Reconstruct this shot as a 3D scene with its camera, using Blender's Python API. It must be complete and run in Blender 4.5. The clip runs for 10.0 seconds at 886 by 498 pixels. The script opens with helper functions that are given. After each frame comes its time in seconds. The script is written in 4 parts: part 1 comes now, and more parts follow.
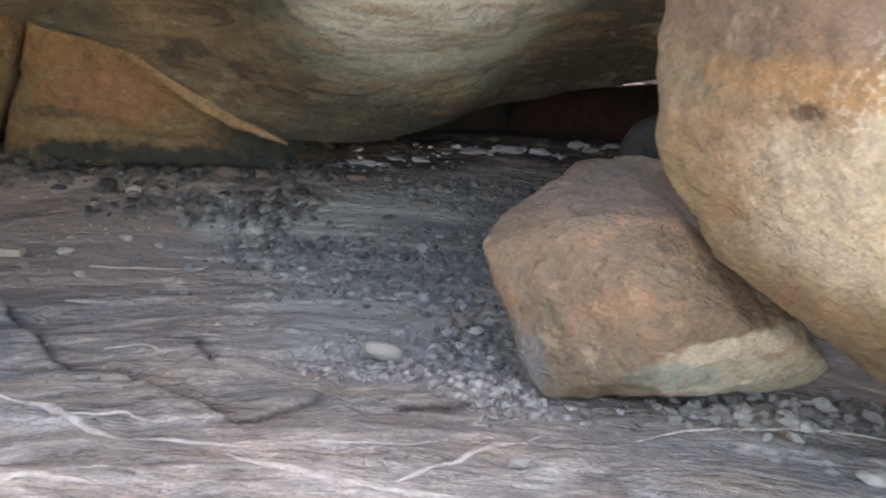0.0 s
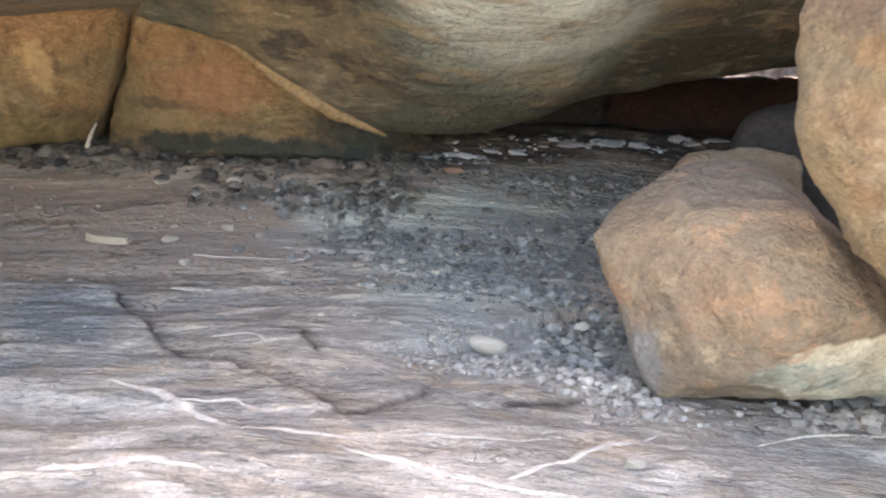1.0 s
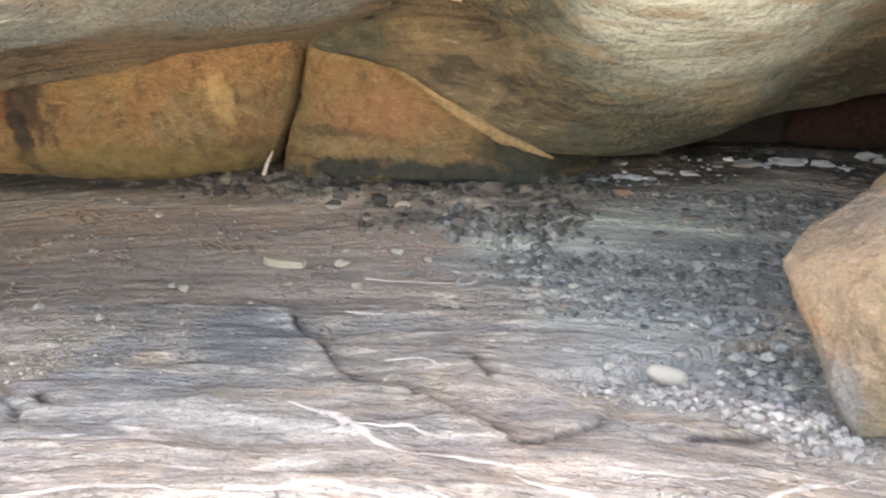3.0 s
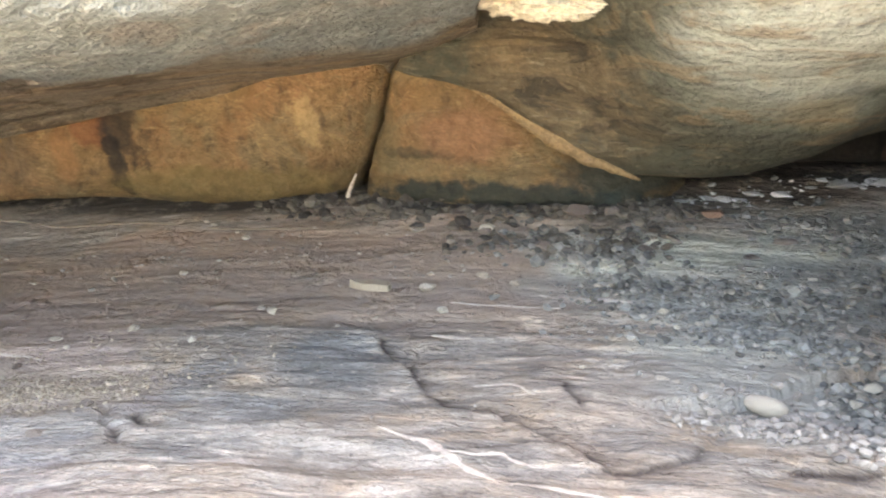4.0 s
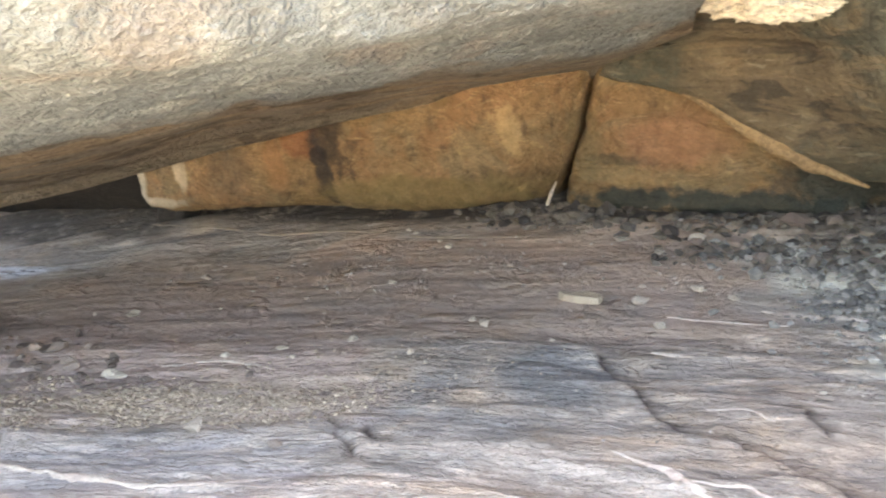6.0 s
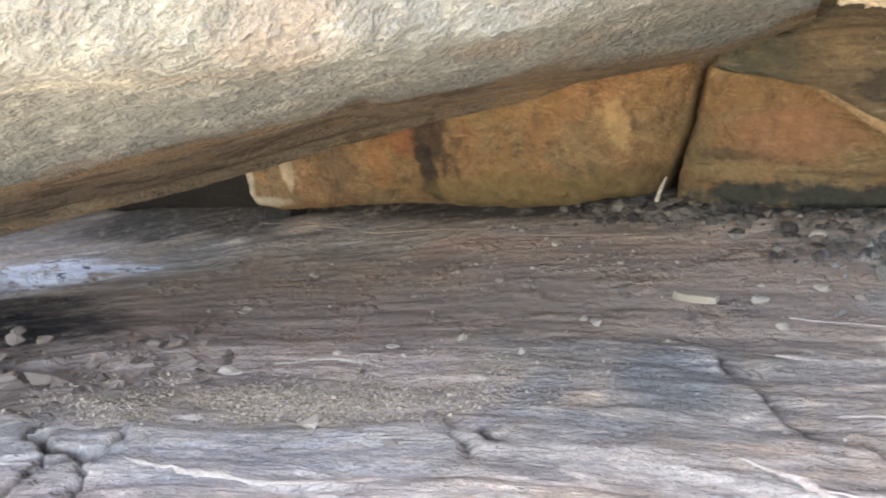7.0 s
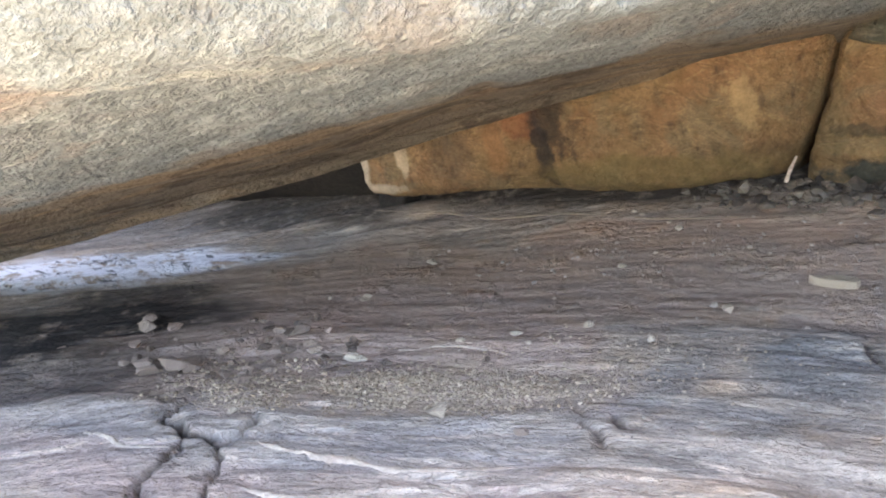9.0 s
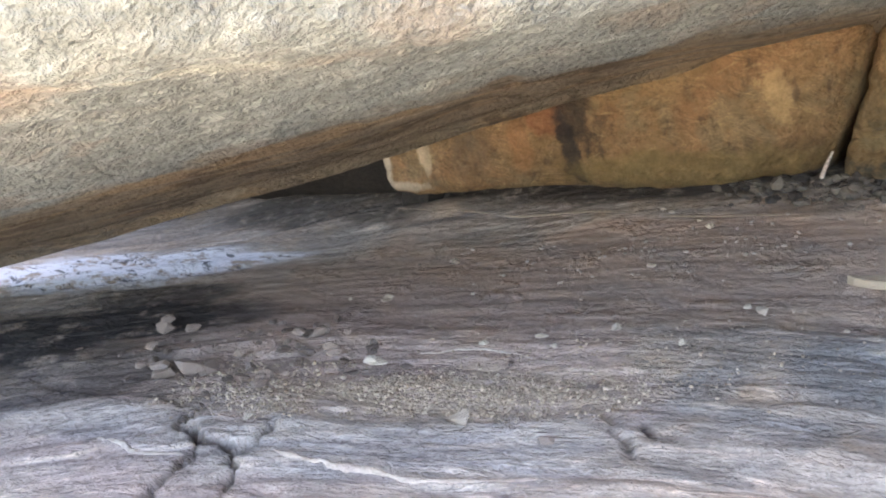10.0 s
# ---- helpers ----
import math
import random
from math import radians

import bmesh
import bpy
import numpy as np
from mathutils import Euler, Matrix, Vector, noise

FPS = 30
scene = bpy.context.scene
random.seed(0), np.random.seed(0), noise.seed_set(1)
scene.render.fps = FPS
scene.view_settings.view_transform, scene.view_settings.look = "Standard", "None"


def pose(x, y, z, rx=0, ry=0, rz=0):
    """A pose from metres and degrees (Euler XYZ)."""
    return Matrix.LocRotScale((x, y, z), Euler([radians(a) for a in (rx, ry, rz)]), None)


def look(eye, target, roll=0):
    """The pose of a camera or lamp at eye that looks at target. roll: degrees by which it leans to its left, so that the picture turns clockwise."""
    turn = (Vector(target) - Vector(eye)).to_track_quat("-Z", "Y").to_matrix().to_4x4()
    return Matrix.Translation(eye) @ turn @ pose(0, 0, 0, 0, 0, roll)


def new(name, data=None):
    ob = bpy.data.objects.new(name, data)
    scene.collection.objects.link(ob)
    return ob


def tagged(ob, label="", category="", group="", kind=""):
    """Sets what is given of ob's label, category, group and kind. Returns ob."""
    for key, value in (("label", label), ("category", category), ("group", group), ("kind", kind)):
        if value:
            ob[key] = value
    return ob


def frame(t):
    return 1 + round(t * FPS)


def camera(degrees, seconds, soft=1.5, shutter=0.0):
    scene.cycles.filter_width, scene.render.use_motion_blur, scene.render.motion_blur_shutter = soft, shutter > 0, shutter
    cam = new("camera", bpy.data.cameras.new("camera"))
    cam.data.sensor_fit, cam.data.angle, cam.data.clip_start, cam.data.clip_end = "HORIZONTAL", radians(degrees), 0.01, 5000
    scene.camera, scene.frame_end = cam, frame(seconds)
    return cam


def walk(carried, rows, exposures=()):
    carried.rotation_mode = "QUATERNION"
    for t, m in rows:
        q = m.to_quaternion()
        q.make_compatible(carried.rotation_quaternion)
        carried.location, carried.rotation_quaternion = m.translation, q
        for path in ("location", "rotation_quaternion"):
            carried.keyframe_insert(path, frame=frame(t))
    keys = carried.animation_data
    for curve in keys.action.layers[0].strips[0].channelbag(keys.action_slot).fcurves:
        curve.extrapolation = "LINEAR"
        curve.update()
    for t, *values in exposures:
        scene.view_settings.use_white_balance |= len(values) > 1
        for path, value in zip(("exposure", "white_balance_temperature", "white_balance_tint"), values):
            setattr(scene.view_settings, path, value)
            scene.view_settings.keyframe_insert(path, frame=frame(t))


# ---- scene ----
cam = camera(51.7, 10.0, soft=2.0, shutter=0.5)
PATH = [
    (0, (0.015, 0.141, 1.167), (0.062, 2.07, 0.644), 4.2),
    (0.5, (-0.039, 0.167, 1.143), (-0.075, 2.096, 0.617), 4.1),
    (1, (-0.086, 0.195, 1.127), (-0.204, 2.117, 0.587), 3.7),
    (1.5, (-0.112, 0.223, 1.114), (-0.316, 2.135, 0.564), 3.1),
    (2, (-0.142, 0.237, 1.103), (-0.42, 2.141, 0.559), 2.6),
    (2.5, (-0.14, 0.236, 1.111), (-0.509, 2.129, 0.583), 1.8),
    (4, (-0.211, 0.251, 1.132), (-0.821, 2.097, 0.663), 0.1),
    (4.5, (-0.266, 0.239, 1.149), (-0.948, 2.06, 0.683), -0.3),
    (5, (-0.34, 0.226, 1.168), (-1.09, 2.02, 0.699), -0.7),
    (5.5, (-0.397, 0.219, 1.191), (-1.229, 1.974, 0.714), -1.3),
    (6, (-0.429, 0.228, 1.188), (-1.358, 1.935, 0.716), -2.1),
    (7.5, (-0.56, 0.225, 1.189), (-1.722, 1.784, 0.719), -4.2),
    (8, (-0.589, 0.218, 1.177), (-1.8, 1.741, 0.711), -4.8),
    (8.5, (-0.606, 0.212, 1.174), (-1.853, 1.703, 0.704), -5.3),
    (9, (-0.611, 0.219, 1.179), (-1.884, 1.684, 0.698), -5.7),
    (9.5, (-0.622, 0.246, 1.175), (-1.916, 1.692, 0.69), -6.0),
    (10, (-0.669, 0.307, 1.165), (-1.985, 1.734, 0.682), -6.2),
]
EXPOSURES = [(0, 2.88, 7100, 15), (0.5, 3.26, 7200, 15), (1, 3.5, 7300, 14), (1.5, 3.58, 7400, 14), (2.5, 3.78, 7750, 13), (4.5, 3.87, 7850, 12), (6, 3.82, 7700, 13), (8, 3.62, 7250, 15), (10, 3.6, 7150, 15)]
walk(cam, [(t, look(eye, target, roll)) for t, eye, target, roll in PATH], exposures=EXPOSURES)

# ---- world, sun ----
world = bpy.data.worlds.new("world")
scene.world = world
world.use_nodes = True
wn, wl = world.node_tree.nodes, world.node_tree.links
sky = wn.new("ShaderNodeTexSky")
sky.sky_type, sky.sun_disc = "NISHITA", False
SUN_EL, SUN_AZ = 62.0, 18.0
sky.sun_elevation, sky.sun_rotation = radians(SUN_EL), radians(SUN_AZ)
sky.dust_density = 3.0
wl.new(sky.outputs[0], wn["Background"].inputs[0])
wn["Background"].inputs[1].default_value = 0.15
sun = new("sun", bpy.data.lights.new("sun", "SUN"))
sun.data.energy, sun.data.angle, sun.data.color = 5.0, radians(0.6), (1.0, 0.95, 0.88)
az, el = radians(SUN_AZ), radians(SUN_EL)
sun.matrix_world = look((9 * math.sin(az) * math.cos(el), 9 * math.cos(az) * math.cos(el), 9 * math.sin(el)), (0, 0, 0))


# ---- noise and mesh tools ----
def _hash(i, j, k, seed):
    n = (i * 374761393 + j * 668265263 + k * 2147483647 + seed * 974711) & 0xFFFFFFFF
    n = ((n ^ (n >> 13)) * 1274126177) & 0xFFFFFFFF
    n = n ^ (n >> 16)
    return (n & 0xFFFF) / 32767.5 - 1.0


def vnoise(p, seed=0):
    """Smooth value noise, -1 to 1, at the points p (n x 3)."""
    p = np.asarray(p, float)
    c = np.floor(p).astype(np.int64)
    f = p - c
    f = f * f * f * (f * (f * 6 - 15) + 10)
    out = np.zeros(len(p))
    for dx in (0, 1):
        for dy in (0, 1):
            for dz in (0, 1):
                w = np.abs(1 - dx - f[:, 0]) * np.abs(1 - dy - f[:, 1]) * np.abs(1 - dz - f[:, 2])
                out += w * _hash(c[:, 0] + dx, c[:, 1] + dy, c[:, 2] + dz, seed)
    return out


def fbm(p, size, octaves=4, seed=0, gain=0.5, ridged=False):
    """Layered noise with its largest forms about `size` metres wide (a number or three)."""
    p = np.asarray(p, float) / np.asarray(size, float)
    out, amp = np.zeros(len(p)), 1.0
    for o in range(octaves):
        v = vnoise(p * 2.03 ** o + 17.3 * o, seed + o)
        out += amp * ((1 - 2 * np.abs(v)) if ridged else v)
        amp *= gain
    return out


def mesh_object(name, verts, faces, mat, parent=None, label="", smooth=True):
    me = bpy.data.meshes.new(name)
    me.from_pydata([tuple(v) for v in verts], [], [tuple(f) for f in faces])
    me.update()
    if smooth:
        me.polygons.foreach_set("use_smooth", [True] * len(me.polygons))
    me.materials.append(mat)
    ob = new(name, me)
    if parent:
        ob.parent = parent
    if label:
        tagged(ob, label)
    return ob


def catmull(pts, counts, closed=False):
    """A smooth line of points through the rows of pts, counts[i] steps in each stretch."""
    pts = np.asarray(pts, float)
    n = len(pts)
    out = []
    for i in range(n if closed else n - 1):
        a, b = pts[i], pts[(i + 1) % n]
        p0 = pts[i - 1] if closed or i > 0 else 2 * a - b
        p3 = pts[(i + 2) % n] if closed or i + 2 < n else 2 * b - a
        for s in range(counts[i]):
            t = s / counts[i]
            out.append(0.5 * (2 * a + (b - p0) * t + (2 * p0 - 5 * a + 4 * b - p3) * t * t + (3 * a - p0 - 3 * b + p3) * t ** 3))
    if not closed:
        out.append(pts[-1])
    return np.array(out)


def loft(rails, along, around):
    """A closed rock body: rails run side by side round it; returns verts, faces, normals."""
    rails = np.asarray(rails, float)
    lines = np.array([catmull(r, [along] * (rails.shape[1] - 1)) for r in rails])
    g = np.array([catmull(lines[:, u], around, closed=True) for u in range(lines.shape[1])])
    nu, nv = g.shape[:2]
    du = np.gradient(g, axis=0)
    dv = (np.roll(g, -1, axis=1) - np.roll(g, 1, axis=1)) / 2
    nor = np.cross(du, dv)
    nor /= np.linalg.norm(nor, axis=2, keepdims=True) + 1e-9
    idx = np.arange(nu * nv).reshape(nu, nv)
    r = np.roll(idx, -1, axis=1)
    faces = np.stack([idx[:-1], r[:-1], r[1:], idx[1:]], axis=-1).reshape(-1, 4).tolist()
    v, nrm = g.reshape(-1, 3), nor.reshape(-1, 3)
    mid0, mid1 = g[0].mean(0), g[-1].mean(0)
    v = np.vstack([v, mid0, mid1])
    nrm = np.vstack([nrm, [0, 0, 0], [0, 0, 0]])
    for j in range(nv):
        faces.append([idx[0, (j + 1) % nv], idx[0, j], nu * nv])
        faces.append([idx[-1, j], idx[-1, (j + 1) % nv], nu * nv + 1])
    if np.sum(nrm[:nu * nv] * (v[:nu * nv] - v.mean(0))) < 0:
        nrm = -nrm
        faces = [f[::-1] for f in faces]
    return v, faces, nrm


def ico(level):
    bm = bmesh.new()
    bmesh.ops.create_icosphere(bm, subdivisions=level, radius=1)
    v = np.array([x.co[:] for x in bm.verts])
    f = [[x.index for x in face.verts] for face in bm.faces]
    bm.free()
    return v / np.linalg.norm(v, axis=1, keepdims=True), f


def boulder_mesh(points, level=6, round_=30.0):
    """A convex boulder with rounded edges about the corner points. Returns verts, faces, outward ways."""
    pts = np.asarray(points, float)
    centre = pts.mean(0)
    bm = bmesh.new()
    for p in pts - centre:
        bm.verts.new(p)
    bmesh.ops.convex_hull(bm, input=bm.verts)
    bm.normal_update()
    planes = []
    for f in bm.faces:
        n, h = np.array(f.normal), abs(f.normal.dot(f.verts[0].co))
        if f.normal.dot(f.verts[0].co) < 0:
            n = -n
        if f.calc_area() > 1e-5 and h > 1e-4:
            planes.append((*n, h))
    bm.free()
    planes = np.unique(np.round(planes, 3), axis=0)
    d, faces = ico(level)
    k = np.maximum(d @ planes[:, :3].T, 0) / planes[:, 3]
    r = 1 / (np.sum(k ** round_, axis=1) ** (1 / round_))
    return centre + d * r[:, None], faces, d


# ---- materials ----
def mat_nodes(name):
    m = bpy.data.materials.new(name)
    m.use_nodes = True
    return m, m.node_tree.nodes, m.node_tree.links, m.node_tree.nodes["Principled BSDF"]


class Rock:
    """Builds a layered rock material step by step."""

    def __init__(self, name, base, rough=0.85):
        self.m, self.n, self.l, self.b = mat_nodes(name)
        tc = self.n.new("ShaderNodeTexCoord")
        self.pos = tc.outputs["Object"]
        rgb = self.n.new("ShaderNodeRGB")
        rgb.outputs[0].default_value = (*base, 1)
        self.col = rgb.outputs[0]
        self.height = None
        self.b.inputs["Roughness"].default_value = rough
        self.b.inputs["Specular IOR Level"].default_value = 0.3

    def bedding(self):
        a = self.n.new("ShaderNodeAttribute")
        a.attribute_name = "bed"
        self.flat, self.pos = self.pos, a.outputs["Vector"]

    def coords(self, scale, turn=(0, 0, 0)):
        mp = self.n.new("ShaderNodeMapping")
        mp.inputs["Scale"].default_value = scale if hasattr(scale, "__len__") else (scale,) * 3
        mp.inputs["Rotation"].default_value = [radians(a) for a in turn]
        self.l.new(self.pos, mp.inputs[0])
        return mp.outputs[0]

    def noise(self, scale, detail=6, rough=0.6, turn=(0, 0, 0), distort=0.0):
        t = self.n.new("ShaderNodeTexNoise")
        t.inputs["Scale"].default_value = 1.0
        t.inputs["Detail"].default_value = detail
        t.inputs["Roughness"].default_value = rough
        t.inputs["Distortion"].default_value = distort
        self.l.new(self.coords(scale, turn), t.inputs["Vector"])
        return t.outputs["Fac"]

    def cells(self, scale, turn=(0, 0, 0), feature="F1"):
        t = self.n.new("ShaderNodeTexVoronoi")
        t.feature = feature
        t.inputs["Scale"].default_value = 1.0
        self.l.new(self.coords(scale, turn), t.inputs["Vector"])
        return t.outputs["Distance"]

    def ramp(self, fac, lo, hi):
        r = self.n.new("ShaderNodeMapRange")
        r.interpolation_type = "SMOOTHSTEP"
        for k, v in zip(("From Min", "From Max"), (lo, hi)):
            r.inputs[k].default_value = v
        self.l.new(fac, r.inputs["Value"])
        return r.outputs["Result"]

    def math(self, op, a, b):
        x = self.n.new("ShaderNodeMath")
        x.operation = op
        for i, v in enumerate((a, b)):
            if isinstance(v, (int, float)):
                x.inputs[i].default_value = v
            else:
                self.l.new(v, x.inputs[i])
        return x.outputs[0]

    def terrace(self, fac, steps, edge=0.25):
        """Turns a smooth field into flat treads with short risers. Returns height in steps, and the risers."""
        v = self.math("MULTIPLY", fac, steps)
        part = self.math("FRACT", v, 0.0)
        riser = self.ramp(part, 1 - edge, 1.0)
        return self.math("ADD", self.math("SUBTRACT", v, part), riser), self.math("MULTIPLY", riser, self.ramp(part, 1.0, 1 - edge * 0.3))

    def along(self, name):
        a = self.n.new("ShaderNodeAttribute")
        a.attribute_name = name
        self.pos = a.outputs["Vector"]

    def attr(self, name):
        a = self.n.new("ShaderNodeAttribute")
        a.attribute_name = name
        return a.outputs["Fac"]

    def island(self):
        return self.n.new("ShaderNodeNewGeometry").outputs["Random Per Island"]

    def random(self):
        return self.n.new("ShaderNodeObjectInfo").outputs["Random"]

    def blob(self, centre, size, ragged=0.9, scale=5, rim=(1.15, 0.6)):
        """1 inside an ellipsoid at centre, 0 outside, soft between."""
        mp = self.n.new("ShaderNodeMapping")
        mp.vector_type = "TEXTURE"
        mp.inputs["Location"].default_value = centre
        mp.inputs["Scale"].default_value = size
        self.l.new(self.pos, mp.inputs[0])
        v = self.n.new("ShaderNodeVectorMath")
        v.operation = "LENGTH"
        self.l.new(mp.outputs[0], v.inputs[0])
        wob = self.math("MULTIPLY_ADD", self.noise(scale, 6, 0.65), ragged)
        wob.node.inputs[2].default_value = -ragged / 2
        return self.ramp(self.math("ADD", v.outputs["Value"], wob), *rim)

    def over(self, fac, colour, strength=1.0):
        mix = self.n.new("ShaderNodeMix")
        mix.data_type = "RGBA"
        if strength != 1.0:
            fac = self.math("MULTIPLY", fac, strength)
        self.l.new(fac, mix.inputs["Factor"])
        self.l.new(self.col, mix.inputs["A"])
        mix.inputs["B"].default_value = (*colour, 1)
        self.col = mix.outputs["Result"]
        return self

    def shade(self, fac, lo, hi):
        """Multiplies the colour by lo to hi as fac goes from 0.3 to 0.7."""
        r = self.n.new("ShaderNodeMapRange")
        for k, v in zip(("From Min", "From Max", "To Min", "To Max"), (0.3, 0.7, lo, hi)):
            r.inputs[k].default_value = v
        self.l.new(fac, r.inputs["Value"])
        mix = self.n.new("ShaderNodeVectorMath")
        mix.operation = "SCALE"
        self.l.new(self.col, mix.inputs[0])
        self.l.new(r.outputs["Result"], mix.inputs["Scale"])
        self.col = mix.outputs[0]
        return self

    def relief(self, fac, metres):
        h = self.math("MULTIPLY", fac, metres)
        self.height = h if self.height is None else self.math("ADD", self.height, h)
        return self

    def done(self):
        self.l.new(self.col, self.b.inputs["Base Color"])
        if self.height is not None:
            bump = self.n.new("ShaderNodeBump")
            bump.inputs["Distance"].default_value = 1.0
            bump.inputs["Strength"].default_value = 1.0
            self.l.new(self.height, bump.inputs["Height"])
            self.l.new(bump.outputs[0], self.b.inputs["Normal"])
        return self.m


def floor_material():
    r = Rock("laminated_sandstone", (0.47, 0.375, 0.295), 0.8)
    r.bedding()
    lay = r.noise((3.2, 12, 8), 7, 0.62, (0, 0, 0), 0.6)
    lay2 = r.noise((14, 46, 20), 5, 0.64, (0, 0, 0), 0.5)
    flakes = r.noise((1.0, 3.6, 2), 6, 0.66, (0, 0, 8), 1.2)
    seams = r.noise((1.3, 7, 3), 5, 0.6, (0, 0, -6), 1.3)
    pales = r.noise((1.6, 6, 2), 6, 0.66, (0, 0, 4), 1.0)
    beds, riser = r.terrace(r.noise((1.5, 7.5, 3), 6, 0.58, (0, 0, 5), 0.5), 15, 0.22)
    leaf, edge = r.terrace(r.noise((6, 34, 8), 4, 0.6, (0, 0, -4), 0.5), 8, 0.35)
    glint = r.noise((9, 40, 12), 4, 0.6, (0, 0, 3), 0.7)
    r.pos = r.flat
    fine = r.noise(110, 4, 0.7)
    mid = r.noise(24, 5, 0.7)
    r.over(r.ramp(r.noise(1.3, 5, 0.6), 0.42, 0.62), (0.42, 0.36, 0.30))
    r.over(r.ramp(r.noise(2.4, 6, 0.65), 0.50, 0.64), (0.54, 0.40, 0.275), 0.7)
    r.over(r.ramp(flakes, 0.53, 0.60), (0.30, 0.265, 0.235), 0.7)
    r.over(r.math("MULTIPLY", r.attr("brown"), r.ramp(r.noise(3.3, 5, 0.6), 0.25, 0.5)), (0.58, 0.41, 0.285), 0.8)
    r.over(r.math("MULTIPLY", r.attr("rust"), r.ramp(r.noise(4, 6, 0.65), 0.36, 0.56)), (0.52, 0.29, 0.17), 0.6)
    r.over(r.attr("blue"), (0.245, 0.24, 0.23), 0.85)
    r.over(r.attr("plum"), (0.53, 0.405, 0.36), 0.75)
    r.over(r.attr("slab"), (0.44, 0.415, 0.395), 0.75)
    r.over(r.ramp(lay, 0.56, 0.70), (0.76, 0.64, 0.50), 0.6)
    r.over(r.math("MULTIPLY", r.attr("pale"), r.ramp(pales, 0.42, 0.6)), (0.65, 0.565, 0.47), 0.7)
    r.over(r.math("MULTIPLY", r.attr("pale"), r.ramp(glint, 0.60, 0.68)), (0.74, 0.66, 0.55), 0.55)
    r.shade(lay, 0.66, 1.32)
    r.shade(lay2, 0.84, 1.16)
    r.shade(mid, 0.76, 1.2)
    r.shade(fine, 0.82, 1.18)
    dark = r.ramp(r.math("ABSOLUTE", r.math("SUBTRACT", seams, 0.5), 0.0), 0.009, 0.0)
    r.over(dark, (0.08, 0.062, 0.052), 0.4)
    r.over(r.math("MULTIPLY", riser, r.ramp(mid, 0.35, 0.6)), (0.13, 0.10, 0.08), 0.6)
    r.over(r.math("MULTIPLY", edge, r.ramp(mid, 0.4, 0.6)), (0.15, 0.12, 0.10), 0.45)
    dusty = r.math("MULTIPLY", r.attr("dusty"), r.ramp(r.noise(3.0, 6, 0.65), 0.25, 0.5))
    film = r.noise((2, 5, 3), 6, 0.62, (0, 0, 12), 0.8)
    r.over(dusty, (0.40, 0.305, 0.245), 0.72)
    r.over(r.math("MULTIPLY", dusty, r.ramp(film, 0.46, 0.62)), (0.33, 0.265, 0.225), 0.7)
    r.over(r.math("MULTIPLY", dusty, r.ramp(film, 0.42, 0.32)), (0.48, 0.36, 0.265), 0.6)
    # Joint dirt together with occlusion shade drawn as colour.
    r.over(r.attr("seam"), (0.055, 0.037, 0.03), 0.95)
    # Out-of-view ground made paler to bounce more light under the overhang.
    r.over(r.attr("bounce"), (0.62, 0.56, 0.465))
    r.over(r.attr("dust"), (0.37, 0.36, 0.32), 0.8)
    r.over(r.math("MULTIPLY", r.attr("silt"), r.ramp(r.noise(5, 6, 0.7), 0.28, 0.5)), (0.70, 0.67, 0.55), 0.9)
    r.over(r.math("MULTIPLY", r.attr("sand"), r.ramp(r.noise(9, 6, 0.7), 0.3, 0.6)), (0.47, 0.37, 0.265), 0.7)
    # Dirt at the feet, plus shade of the hole and gap as colour.
    r.over(r.math("MULTIPLY", r.attr("dirt_shade"), r.ramp(r.noise(9, 6, 0.7), 0.28, 0.5)), (0.065, 0.052, 0.042), 0.92)
    r.over(r.math("MULTIPLY", r.attr("near_black"), r.ramp(r.noise(6, 6, 0.7), 0.25, 0.5)), (0.016, 0.015, 0.016), 0.95)
    # Blue-white daylight from the left opening painted on the floor, with dark cracks.
    daylight = r.noise((5, 9, 7), 8, 0.75, (0, 0, -30))
    r.over(r.math("MULTIPLY", r.attr("daylight"), r.ramp(daylight, 0.40, 0.50)), (0.82, 0.83, 0.86), 0.95)
    r.over(r.math("MULTIPLY", r.attr("daylight"), r.ramp(r.noise((4, 14, 7), 7, 0.7, (0, 0, -32), 1.2), 0.56, 0.60)), (0.05, 0.05, 0.055), 0.85)
    r.relief(lay, 0.045).relief(lay2, 0.010).relief(fine, 0.007).relief(mid, 0.030).relief(flakes, 0.03).relief(dark, -0.008)
    r.relief(beds, 0.006).relief(leaf, 0.0016)
    r.height = r.math("MULTIPLY", r.height, r.math("SUBTRACT", 1.0, r.math("MULTIPLY", dusty, 0.62)))
    r.relief(r.math("MULTIPLY", dusty, r.noise(60, 5, 0.7)), 0.012)
    return r.done()


def vein_material():
    r = Rock("quartz_vein", (0.55, 0.47, 0.385), 0.7)
    r.over(r.ramp(r.noise(14, 6, 0.7), 0.44, 0.56), (0.45, 0.36, 0.30), 0.85)
    r.over(r.ramp(r.noise(5, 6, 0.7), 0.52, 0.66), (0.60, 0.52, 0.43), 0.6)
    r.shade(r.noise(60, 5, 0.7), 0.75, 1.15)
    r.relief(r.noise(40, 5), 0.012)
    return r.done()


